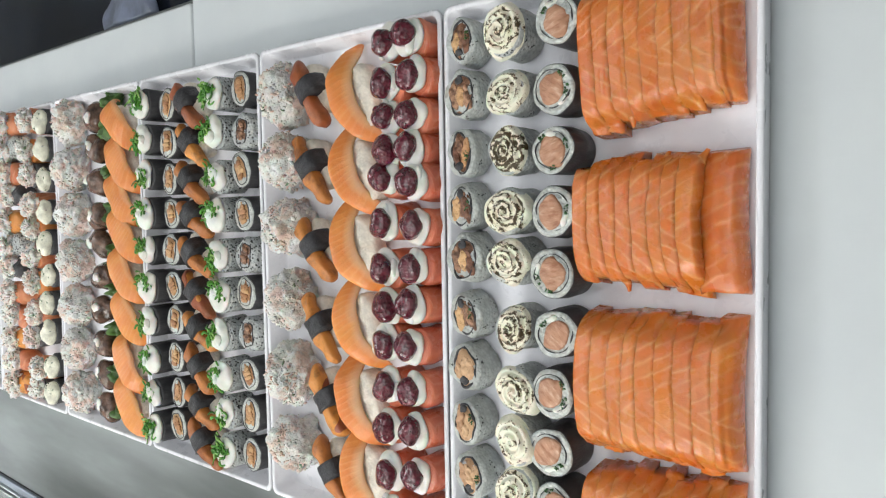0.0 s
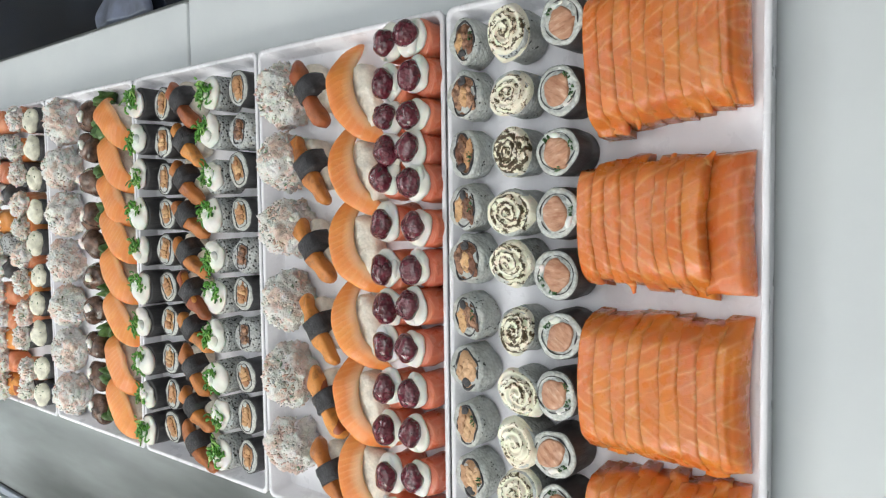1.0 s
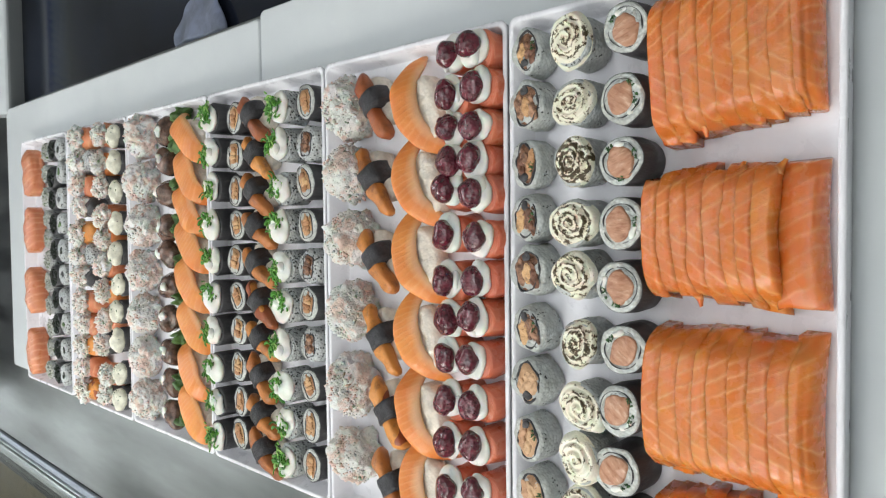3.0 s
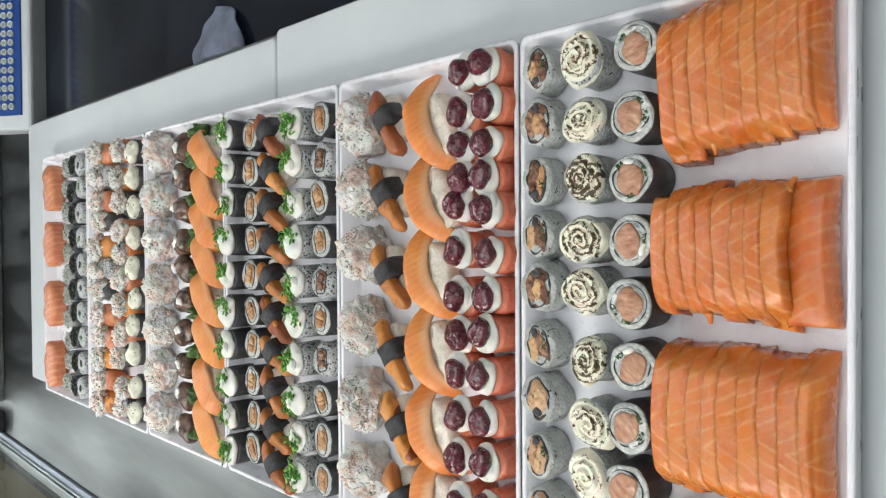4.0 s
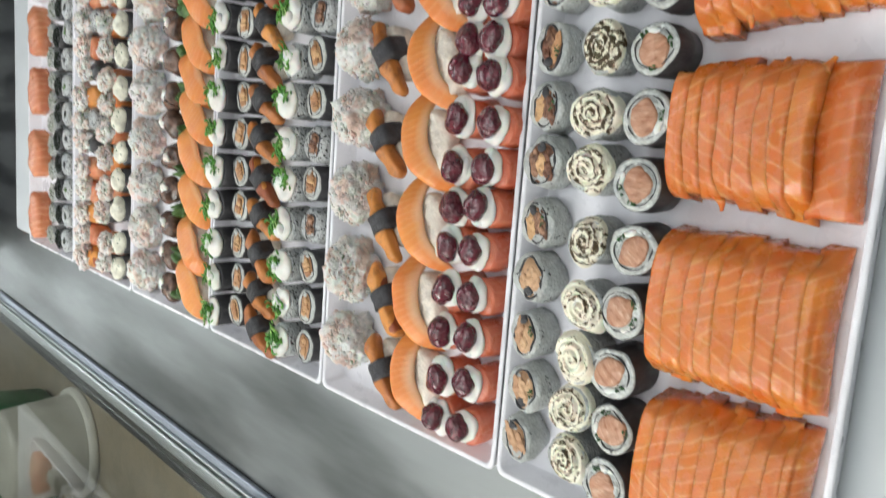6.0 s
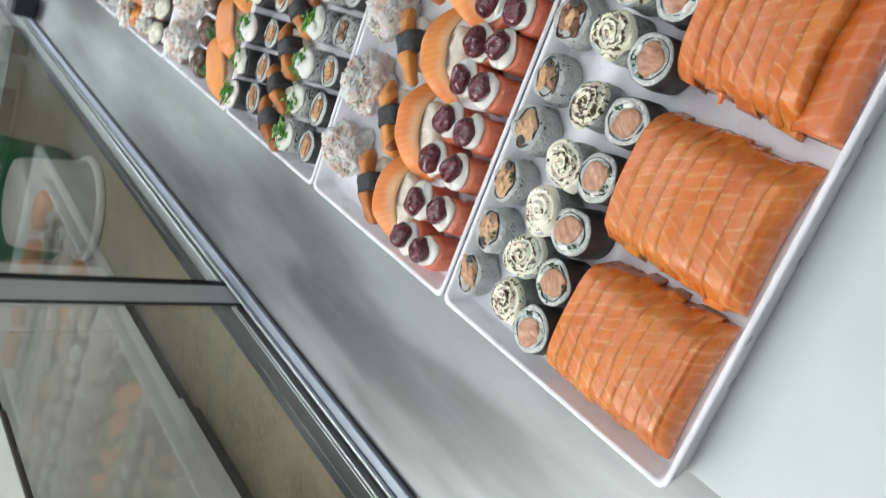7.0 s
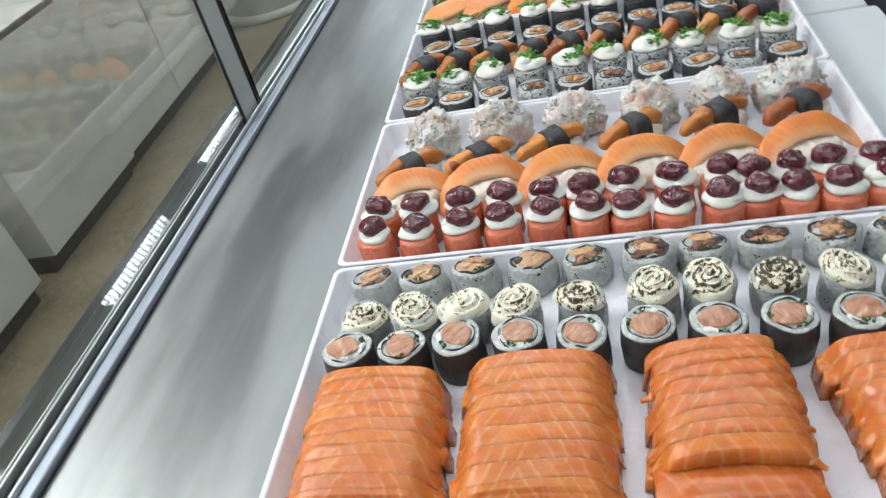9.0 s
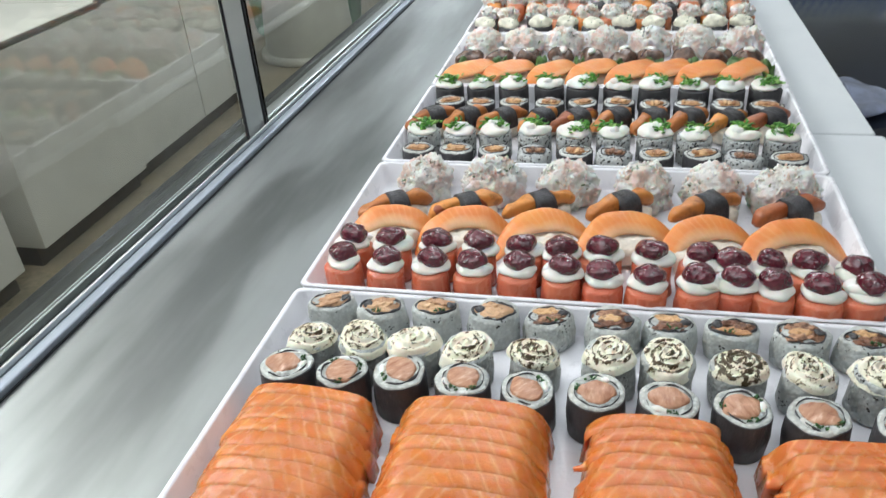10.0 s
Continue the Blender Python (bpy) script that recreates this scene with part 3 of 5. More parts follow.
def rail():
    """Aluminium sliding track on the worktop's edge, not quite in line with the trays."""
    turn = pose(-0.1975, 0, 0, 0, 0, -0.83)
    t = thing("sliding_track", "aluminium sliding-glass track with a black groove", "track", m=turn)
    part("inner_flange", box(0.0120, 4.0, 0.007, 0.002, (0.0046, 0.9, 0.0035)), BLUE_ALUMINIUM, t)
    # black strip standing for the shadow gap between track and steel
    part("sealing_strip", box(0.0012, 4.0, 0.002, 0.0003, (0.0113, 0.9, 0.0011)), RUBBER, t, "black strip for the shadow gap")
    part("inner_lip", box(0.0030, 4.0, 0.011, 0.001, (-0.0032, 0.9, 0.0055)), ALUMINIUM, t)
    part("groove", box(0.0130, 4.0, 0.003, 0, (-0.0114, 0.9, 0.0015)), RUBBER, t, "black groove")
    part("middle_lip", box(0.0030, 4.0, 0.010, 0.001, (-0.0196, 0.9, 0.005)), ALUMINIUM, t)
    part("outer_groove", box(0.0024, 4.0, 0.004, 0, (-0.0224, 0.9, 0.002)), MATT_ALUMINIUM, t)
    part("outer_lip", box(0.0018, 4.0, 0.009, 0.0006, (-0.0246, 0.9, 0.0045)), ALUMINIUM, t)
    part("outer_flange", box(0.020, 4.0, 0.006, 0.001, (-0.0358, 0.9, 0.003)), POLISHED, t, "polished outer flange")
    part("outer_edge", box(0.012, 4.0, 0.005, 0.001, (-0.0521, 0.9, 0.0025)), DIM_ALUMINIUM, t)
    g = thing("sliding_glass", "clear sliding glass pane with a grey stile", "glass screen", "glass screens", turn)
    p = part("pane", box(0.004, 2.4, 0.70, 0.0005, (-0.0142, -0.634, 0.353)), GLASS, g)
    p.visible_shadow = False
    part("stile", box(0.003, 0.042, 0.70, 0.001, (-0.0105, 0.588, 0.353)), FROSTED, g)
    part("seal", box(0.0034, 0.0024, 0.70, 0.0006, (-0.0105, 0.5656, 0.353)), RUBBER, g, "black rubber seal")
    g2 = thing("sliding_glass", "clear sliding glass pane with black seal", "glass screen", "glass screens", turn)
    p = part("pane", box(0.004, 2.26, 0.70, 0.0005, (-0.0085, 1.746, 0.353)), GLASS, g2)
    p.visible_shadow = False
    part("seal", box(0.0034, 0.0024, 0.70, 0.0006, (-0.0085, 0.6106, 0.353)), RUBBER, g2, "black rubber seal")
    part("bottom_profile", box(0.0175, 2.25, 0.0110, 0.002, (-0.0215, 1.748, 0.0061)), BRIGHT_ALUMINIUM, g2, "bright aluminium bottom profile")


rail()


def board(y0, y1, x0, x1, label):
    t = thing("cutting_board", label, "cutting board", "boards under the trays", pose((x0 + x1) / 2, (y0 + y1) / 2, 0.0))
    x1 -= x0
    me = stack_loops([rounded_loop(x1 / 2 - 0.002, (y1 - y0) / 2 - 0.002, 0.004, 0.0), rounded_loop(x1 / 2, (y1 - y0) / 2, 0.006, 0.002),
                      rounded_loop(x1 / 2, (y1 - y0) / 2, 0.006, 0.013), rounded_loop(x1 / 2 - 0.002, (y1 - y0) / 2 - 0.002, 0.004, 0.015)])
    part("slab", me, BOARD, t)


board(-0.108, 0.597, 0.012, 0.502, "white plastic cutting board lying on the steel worktop")
board(0.599, 1.511, -0.001, 0.495, "long white plastic cutting board on the steel worktop")


TRAY_D, BASE = 0.225, 0.0155


def tray(depth, label, m):
    """Shallow tray: a flat floor and one continuous rim."""
    hx, hy = 0.2088, depth / 2 - 0.0008
    t = thing("serving_tray", label, "tray", "trays in a row", m)
    L = [rounded_loop(hx - 0.0095, hy - 0.0095, 0.005, 0.0006), rounded_loop(hx - 0.004, hy - 0.004, 0.008, 0.0006), rounded_loop(hx - 0.0006, hy - 0.0006, 0.007, 0.020),
         rounded_loop(hx, hy, 0.007, 0.0212), rounded_loop(hx - 0.0008, hy - 0.0008, 0.007, 0.0222), rounded_loop(hx - 0.0035, hy - 0.0035, 0.006, 0.0222),
         rounded_loop(hx - 0.0045, hy - 0.0045, 0.006, 0.0212), rounded_loop(hx - 0.0072, hy - 0.0072, 0.006, 0.0050), rounded_loop(hx - 0.0095, hy - 0.0095, 0.005, 0.0032)]
    part("rim", stack_loops(L, False), TRAY, t)
    part("floor_plate", stack_loops([rounded_loop(hx - 0.0092, hy - 0.0092, 0.005, 0.0), rounded_loop(hx - 0.0092, hy - 0.0092, 0.005, 0.0032)]), TRAY, t)
    return t


def trays():
    labels = ["white melamine tray of salmon sashimi and rolls", "white melamine tray of salmon nigiri and crab heaps", "white melamine tray of rolls with chives",
              "white melamine tray of nigiri and mushrooms", "white melamine tray of small canapes", "white melamine tray of seaweed rolls"]
    tray(0.2315, labels[0], pose(0.2105, 0.1100, BASE))
    first = None
    for k, label in enumerate(labels[1:], 1):
        m = pose(0.2105 - 0.001 * (k > 3), TRAY_D * (k + 0.5) + 0.001, BASE)
        if first is None:
            first = tray(TRAY_D, label, m)
        else:
            tagged(copy_thing(first, m), label)


trays()
FOOD = BASE + 0.0034

# ---- sushi ----


def spread(make, places, variants=3, turn=None):
    """Set copies of a few differing models at the places (x, y, degrees)."""
    made = []
    rng = random.Random(len(places) * 7 + int(places[0][1] * 1000))
    for i, (x, y, a) in enumerate(places):
        m = pose(x, y, FOOD, 0, 0, a + (rng.uniform(-turn, turn) if turn else 0))
        m = m @ Matrix.Diagonal((*(rng.uniform(0.97, 1.03),) * 3, 1))
        if i < variants:
            ob = make(i)
            ob.matrix_basis = m
            made.append(ob)
        else:
            copy_thing(made[(i * 2 + i // variants) % variants], m)
    return made


def row(x_first, x_last, count, y, turn=0.0, jx=0.0015, jy=0.002, seed=0, y_last=None):
    rng = random.Random(seed)
    y_last = y if y_last is None else y_last
    return [(x_first + (x_last - x_first) * i / (count - 1) + rng.uniform(-jx, jx), y + (y_last - y) * i / (count - 1) + rng.uniform(-jy, jy), turn + rng.uniform(-8, 8)) for i in range(count)]


def futomaki(k):
    """Thick roll, seaweed outside, salmon core."""
    t = thing("salmon_roll", "thick seaweed-wrapped rice roll with raw salmon core", "sushi roll", "salmon rolls in the tray")
    r, h = 0.0165, 0.0285
    ov = (0.96, 1.0, 0.92, 1.04)[k % 4]
    part("seaweed", lathe([(r - 0.004, 0), (r, 0.0005), (r + 0.0004, h * 0.5), (r, h - 0.0012), (r - 0.0003, h - 0.0003), (r - 0.0006, h - 0.003)], 48, 0.0014, 70, k, ov, zamp=0.0016), NORI, t)
    part("rice", lathe([(r - 0.0012, h - 0.004), (r - 0.0003, h - 0.0005), (r - 0.0014, h + 0.0002), (0.0136, h + 0.0003), (0.0128, h + 0.0001), (0.0, h - 0.0002)], 48, 0.0014, 70, k, ov, zamp=0.0012), RICE, t)
    part("inner_seaweed", lathe([(0.0128, h - 0.001), (0.0128, h + 0.0006), (0.0124, h + 0.0008), (0.0123, h - 0.001)], 60, 0.0014, 90, k, ov * 0.98, zamp=0.0022), NORI, t)
    part("filling_bed", lathe([(0.0124, h - 0.001), (0.0119, h + 0.0003), (0.006, h + 0.0006), (0.0, h + 0.0006)], 34, 0.0012, 110, k, ov * 0.98, zamp=0.0010), RICE, t)
    a = k * 2.1
    core = lathe([(0.0110, h - 0.001), (0.0106, h + 0.0010), (0.0094, h + 0.0016), (0.005, h + 0.0019), (0.0, h + 0.0019)], 40, 0.0020, 110, k + 9, 0.86, 0.04, zamp=0.0014)
    part("salmon_core", core, SALMON_DICE, t, at=pose(-0.0013 * math.cos(a), -0.0013 * math.sin(a), 0, 0, 0, 40 * k))
    part("cream", blob(0.0050, 0.0019, 0.0008, 0.0016, 240, k, 3, 0.0, (0, 0, h + 0.0004)), CREAM, t, "white cream filling", at=pose(0.0106 * math.cos(a), 0.0106 * math.sin(a), 0, 0, 0, math.degrees(a) + 90))
    for q in range(1 + k % 3):
        b = a + 0.6 + q * (1.1 if k % 2 else -1.9)
        part("spring_onion", flakes(13, 0.0034, 0.0017, 0.0010, 0.0008, k * 3 + q, h + 0.0005), HERB, t, at=pose(0.0108 * math.cos(b), 0.0108 * math.sin(b), 0, 0, 0, math.degrees(b) + 90))
    return t


def cream_roll(k, cream=None):
    """Rice-outside roll with a scorched swirl of cream cheese."""
    t = thing("torched_cream_roll", "rice roll topped with scorched cream cheese swirl", "sushi roll", "torched cream rolls in the tray")
    r, h = 0.0170, 0.0295
    wide, deep = 1.04 + 0.05 * wob((k, 0, 0), 1.3, 2), 0.90 + 0.06 * wob((k, 1, 0), 1.3, 5)
    part("rice", lathe([(0, 0), (r - 0.002, 0), (r, 0.002), (r + 0.0003, h * 0.5), (r - 0.0006, h - 0.003), (r - 0.0016, h), (0, h)], 32, 0.0026, 80, k, 0.93), RICE_SPECK, t)
    verts, faces, R, hh = [(0, 0, 0.0056)], [], 0.0176, 0.0056
    nr, na = 20, 48
    for i in range(1, nr + 1):
        for j in range(na):
            a, q = 2 * math.pi * j / na, i / nr
            rr = R * q * (1 + 0.20 * wob((math.cos(a), math.sin(a), 0), 1.1, k) * q)
            ridge = 0.0011 * math.cos(2 * math.pi * (rr / 0.0050) - a + 1.5 * wob((math.cos(a), math.sin(a), q), 0.9, k + 3)) * min(1, 2.2 * (1 - q) + 0.3)
            z = hh * (1 - q ** 2.8) - 0.003 * max(0.0, q - 0.9) / 0.1 + ridge + 0.0009 * wob((rr * math.cos(a), rr * math.sin(a), 0), 200, k)
            verts.append((rr * wide * math.cos(a), rr * deep * math.sin(a), z + 0.0016 * q * math.cos(a - k)))
    for j in range(na):
        faces.append((0, 1 + j, 1 + (j + 1) % na))
        for i in range(nr - 1):
            faces.append((1 + i * na + j, 1 + i * na + (j + 1) % na, 1 + (i + 1) * na + (j + 1) % na, 1 + (i + 1) * na + j))
    part("cream_swirl", make_mesh(verts, faces), cream or TORCHED, t, "scorched cream cheese", at=pose(0, 0, h - 0.001))
    return t


def filled_roll(k, outer, r, h, label, group):
    t = thing("seaweed_roll", label, "sushi roll", group)
    ov = (0.9, 1.0, 0.86, 0.95)[k % 4]
    s, wide = 1.0, (0.66, 0.74, 0.60, 0.70)[k % 4]
    if outer is NORI:
        part("seaweed", lathe([(r - 0.003, 0), (r, 0.0005), (r, h - 0.0008), (r - 0.0006, h + 0.0002), (r - 0.001, h - 0.003)], 40, 0.0015, 80, k, ov, zamp=0.0018), NORI, t)
        part("rice", lathe([(r - 0.0008, h - 0.004), (r - 0.001, h - 0.0002), (r - 0.003, h + 0.0006), (0.0, h)], 30, 0.0012, 80, k, ov, zamp=0.0008), RICE, t)
    else:
        top = r - 0.0006
        part("rice", lathe([(0, 0), (r - 0.002, 0), (r, 0.0015), (r + 0.0002, h * 0.45), (top + 0.0006, h - 0.003), (top - 0.0014, h), (0.010, h + 0.0004), (0.0, h)], 32, 0.0024, 80, k, ov, zamp=0.0010), outer, t)
        s = 0.96
    ring = 0.0147 if outer is NORI else 0.0124
    part("inner_seaweed", lathe([(ring, h - 0.001), (ring - 0.0002, h + 0.0010), (ring - 0.0008, h + 0.0014), (ring - 0.0013, h - 0.001)], 40, 0.0028, 110, k + 4, wide, -0.05), NORI, t)
    rng = random.Random(k + 3)
    core = GOLD if outer is NORI else FILLING
    part("filling_bed", lathe([(ring - 0.0010, h - 0.001), (ring - 0.0014, h + 0.0006), (0.0, h + 0.0008)], 36, 0.0018, 100, k + 4, wide * 0.98, -0.05, zamp=0.0012), core, t)
    bits = []
    for i in range(4):
        x = (i - 1.5) * 0.0043 * s
        bits.append(blob(0.0027 + rng.uniform(0, 0.0012), 0.0105 * s * wide * math.sqrt(max(0.2, 1 - (x / 0.0108) ** 2)) * rng.uniform(0.7, 0.95), 0.0016, 0.0014, 260, k * 5 + i, 2, 0.0, (x, rng.uniform(-0.001, 0.001), h + 0.0009 + rng.uniform(0, 0.0008))))
    part("fried_filling", join(bits), core, t)
    return t


def fried_roll(k, cores):
    """Rice-outside roll, cut across: a wide oval of fried filling inside a ragged seaweed ring."""
    t = thing("fried_filling_roll", "specked rice roll with crisp fried filling", "sushi roll", "fried filling rolls")
    r, h = 0.0172, 0.0230
    ov = (0.82, 0.90, 0.80, 0.86, 0.90)[k % 5]
    part("rice", lathe([(0, 0), (r - 0.002, 0), (r, 0.0015), (r + 0.0004, h * 0.5), (r - 0.0002, h - 0.002), (r - 0.0014, h), (0.010, h + 0.0002), (0.0, h)], 40, 0.0028, 85, k, ov, 0.02, zamp=0.0016), RICE_SPECK, t)
    a, b = 0.0142, 0.0142 * (0.62, 0.72, 0.58, 0.66, 0.70)[k % 5]
    w = b / a
    part("inner_seaweed", lathe([(a, h - 0.002), (a + 0.0002, h + 0.0010), (a - 0.0007, h + 0.0014), (a - 0.0014, h - 0.001)], 52, 0.0024, 120, k + 4, w, 0.03, zamp=0.0022), NORI, t, at=pose(0, -0.0007, 0))
    part("filling_bed", lathe([(a - 0.0009, h - 0.001), (a - 0.0013, h + 0.0004), (0.0, h + 0.0006)], 36, 0.0022, 110, k + 4, w * 0.97, 0.03, zamp=0.0012), cores[0], t, at=pose(0, -0.0007, 0))
    rng = random.Random(k * 11 + 3)
    for i in range(3):
        x, y = rng.uniform(-0.004, 0.004), (i - 1) * b * 0.52
        bm = blob(0.0100 * rng.uniform(0.6, 1.1), b * 0.38, 0.0007, 0.0016, 300, k * 5 + i, 4, 0.0)
        part("fried_filling", bm, cores[(k + i) % 3], t, at=pose(x, y - 0.0007, h + 0.0007 + rng.uniform(0, 0.0006), 0, 0, rng.uniform(-24, 24)))
    part("seaweed_scrap", blob(0.0028, b * 0.40, 0.0010, 0.0020, 220, k, 3), NORI, t, at=pose(a * 0.68 * (1 if k % 2 else -1), 0.0005, h + 0.0012))
    if k % 3 != 1:
        part("spring_onion", flakes(11, 0.0040, 0.0016, 0.0012, 0.0009, k, h + 0.0012), HERB, t, at=pose(rng.uniform(-0.005, 0.005), -b * 0.72, 0))
    return t


def jam_piece(k, lean=0.0):
    """Salmon-wrapped rice with cream cheese and red jam; lean: how far the topping sits to the far side."""
    t = thing("jam_topped_salmon_gunkan", "salmon-wrapped rice with cream cheese and red jam", "gunkan sushi", "jam-topped gunkans")
    r, h = 0.0146, 0.0262
    part("salmon_wrap", lathe([(0, 0), (r - 0.001, 0), (r, 0.001), (r * 1.02, h * 0.5), (r, h - 0.002), (r - 0.0018, h), (0, h)], 30, 0.0022, 60, k, 0.94), SALMON_WRAP, t)
    ang = k * 1.9
    c = Vector((0.0012 * math.cos(ang), lean + 0.0010 * math.sin(ang), 0))
    fold = blob(0.0075, 0.0040, 0.0032, 0.0016, 150, k + 3, 3, 0.3, (c.x + 0.0075 * math.cos(ang + 4), c.y + 0.0075 * math.sin(ang + 4), h + 0.0040))
    part("cream", join([blob(0.0146, 0.0132, 0.0050, 0.0036, 80, k, 4, 0.55, (c.x, c.y, h + 0.0018)), fold]), CREAM, t)
    j = c + Vector((0.0010 * math.cos(ang * 2), 0.0018, 0))
    lumps = [blob(0.0108 + 0.0010 * (k % 2), 0.0102, 0.0078, 0.0020, 110, k + 2, 4, 0.5, (j.x, j.y, h + 0.0074))]
    for q in range(4):
        b = ang + 1 + 1.7 * q
        lumps.append(blob(0.0044, 0.0042, 0.0036, 0.0008, 180, k + 5 + q, 3, 0.3, (j.x + 0.0058 * math.cos(b), j.y + 0.0056 * math.sin(b), h + 0.0072 + 0.0013 * (q % 3))))
    part("jam", join(lumps), JAM, t)
    return t


def nigiri_slice(L, W, top, k, drop_side=0.35, hook=0.022, fall=2.6):
    """A slice draped over rice in an arch; its ends hang down to the tray and curl towards the near side."""
    def fn(s):
        u = 2 * s - 1
        z = top * (1 - abs(u) ** fall) + 0.003
        bend = -hook * u * u
        end = math.sqrt(max(0.08, 1 - abs(u) ** 4.5))
        side = Vector((0.35 * u, math.cos(drop_side), -math.sin(drop_side))).normalized()
        slope = -top * fall * abs(u) ** (fall - 1) * math.copysign(1, u) / (L / 2)
        tan = Vector((1, -2 * hook * u / (L / 2), slope)).normalized()
        tan = (tan - side * tan.dot(side)).normalized()
        up = tan.cross(side)
        return Vector((u * L / 2, bend, z)), side, up if up.z > 0 else -up, W / 2 * end * (1 - 0.18 * u * u), 0.0030 * min(1, end + 0.2)
    return sweep(fn, 30, 20, 2.6, 0.0018, 45, k, L * 1.1)


def rice_block(L, W, H, k):
    def fn(s):
        u = 2 * s - 1
        e = math.sqrt(max(0.05, 1 - abs(u) ** 3.2))
        return Vector((u * L / 2, 0, H / 2)), Vector((0, 1, 0)), Vector((0, 0, 1)), W / 2 * e, H / 2 * (0.55 + 0.45 * e)
    return sweep(fn, 22, 20, 2.6, 0.0026, 150, k, L)


def salmon_nigiri(k, L=0.086, W=0.0240, group="salmon nigiri in the tray", rice=0.030, hook=0.014):
    t = thing("salmon_nigiri", "orange salmon slice draped over pale pressed rice", "nigiri sushi", group)
    part("rice", rice_block(L * (0.62 if rice > 0.025 else 0.56), rice, 0.0208 if rice > 0.025 else 0.0200, k), RICE_WARM, t, at=pose(-0.004 if rice > 0.025 else 0, -0.0020 if rice > 0.025 else 0.007, 0))
    part("salmon_slice", nigiri_slice(L, W, 0.0245, k, -0.40 if rice > 0.025 else -0.22, hook, 2.6 if rice > 0.025 else 4.2), SALMON_NIGIRI if rice > 0.025 else SALMON_DRAPED, t, at=pose(0, 0.0130 if rice > 0.025 else 0.0100, 0))
    return t


def fried_nigiri(k, L=0.073, group="fried sticks in the tray"):
    t = thing("fried_stick_nigiri", "brown fried stick tied to rice by a seaweed band", "nigiri sushi", group)
    part("rice", rice_block(L * 0.68, 0.027, 0.0175, k), RICE_WARM, t, at=pose(0.002, -0.006, 0))
    def stick(s):
        u = 2 * s - 1
        e = math.sqrt(max(0.16, 1 - abs(u) ** 9)) * (1 + 0.10 * math.sin(5 * u + 2 * k))
        return Vector((u * L * 0.48, 0.002 * u * (k - 1), 0.0235 - 0.006 * u * u)), Vector((0, 1, 0)), Vector((0, 0, 1)), 0.0072 * e, 0.0064 * e
    part("fried_stick", sweep(stick, 24, 16, 3.2, 0.0022, 95, k, L), FRIED, t)
    def band(s):
        u = 2 * s - 1
        return Vector((0.0005 * k + u * 0.0080, -0.004, 0.0158)), Vector((0, 1, 0)), Vector((0, 0, 1)), 0.0146, 0.0165
    part("seaweed_band", sweep(band, 6, 20, 2.9, 0.0013, 150, k, 0.02), NORI_BAND, t)
    return t


def crab_heap(k, r=0.0275, h=0.044, n=280, group="crab heaps in the tray", size=0.0015):
    t = thing("crab_salad_heap", "shaggy heap of creamy shredded crab and chives", "crab salad", group)
    bm = blob(r * 0.98, r * 0.88, h * 0.56, 0.007, 70, k, 5, 0.5, (0, 0, h * 0.29))
    for v in bm.verts:
        d = v.co - Vector((0, 0, h * 0.25))
        v.co += d.normalized() * (0.0030 * wob(v.co, 190, k + 3) + 0.0030 * wob(v.co, 430, k + 8))
        v.co.z = max(v.co.z, 0.0)
    part("crab_body", bm, CRAB_BASE, t)
    part("shredded_crab", flakes(n, r, r * 0.90, h * 0.58, size, k + 40, h * 0.30, 1.03), FLAKES, t)
    return t


def chive_roll(k, outer, r=0.0176, h=0.0275, group="chive rolls in the tray"):
    word = "seaweed-wrapped" if outer is NORI else "black sesame"
    t = thing("cream_chive_roll", word + " roll topped with white cream and chopped chives", "sushi roll", group)
    part("seaweed" if outer is NORI else "rice", lathe([(0, 0), (r - 0.001, 0), (r, 0.001), (r, h - 0.001), (r - 0.001, h), (0, h)], 30, 0.0019, 80, k, 0.94), outer, t)
    a = k * 2.0
    tip = blob(0.0060, 0.0050, 0.0034, 0.0022, 160, k + 7, 3, 0.4, (0.0045 * math.cos(a + 2), 0.0045 * math.sin(a + 2), h + 0.0064))
    part("cream", join([blob(0.0164, 0.0148, 0.0054, 0.0046, 85, k, 4, 0.75, (0, 0, h + 0.0020)), tip]), CREAM, t)
    part("chive_topping", chives(84, 0.0088, 0.0092, k + 11, h + 0.0060), CHIVE, t, at=pose(0.003 * math.cos(a), 0.0045 + 0.002 * math.sin(a), 0))
    return t


def mushroom(k):
    t = thing("glazed_mushroom", "glossy dark brown mushroom with a dab of cream", "mushroom", "mushrooms in the tray")
    part("cap", blob(0.0195, 0.0175, 0.0150, 0.006, 60, k, 4, 0.7, (0, 0, 0.018)), MUSHROOM, t)
    part("stem", lathe([(0, 0), (0.014, 0), (0.0145, 0.006), (0.012, 0.014), (0, 0.015)], 20, 0.0015, 90, k), NORI, t)
    part("cream_dab", blob(0.0074, 0.0056, 0.0030, 0.0034, 170, k, 3, 0.0, (-0.004 + 0.004 * k, -0.003, 0.0318)), CREAM, t)
    return t


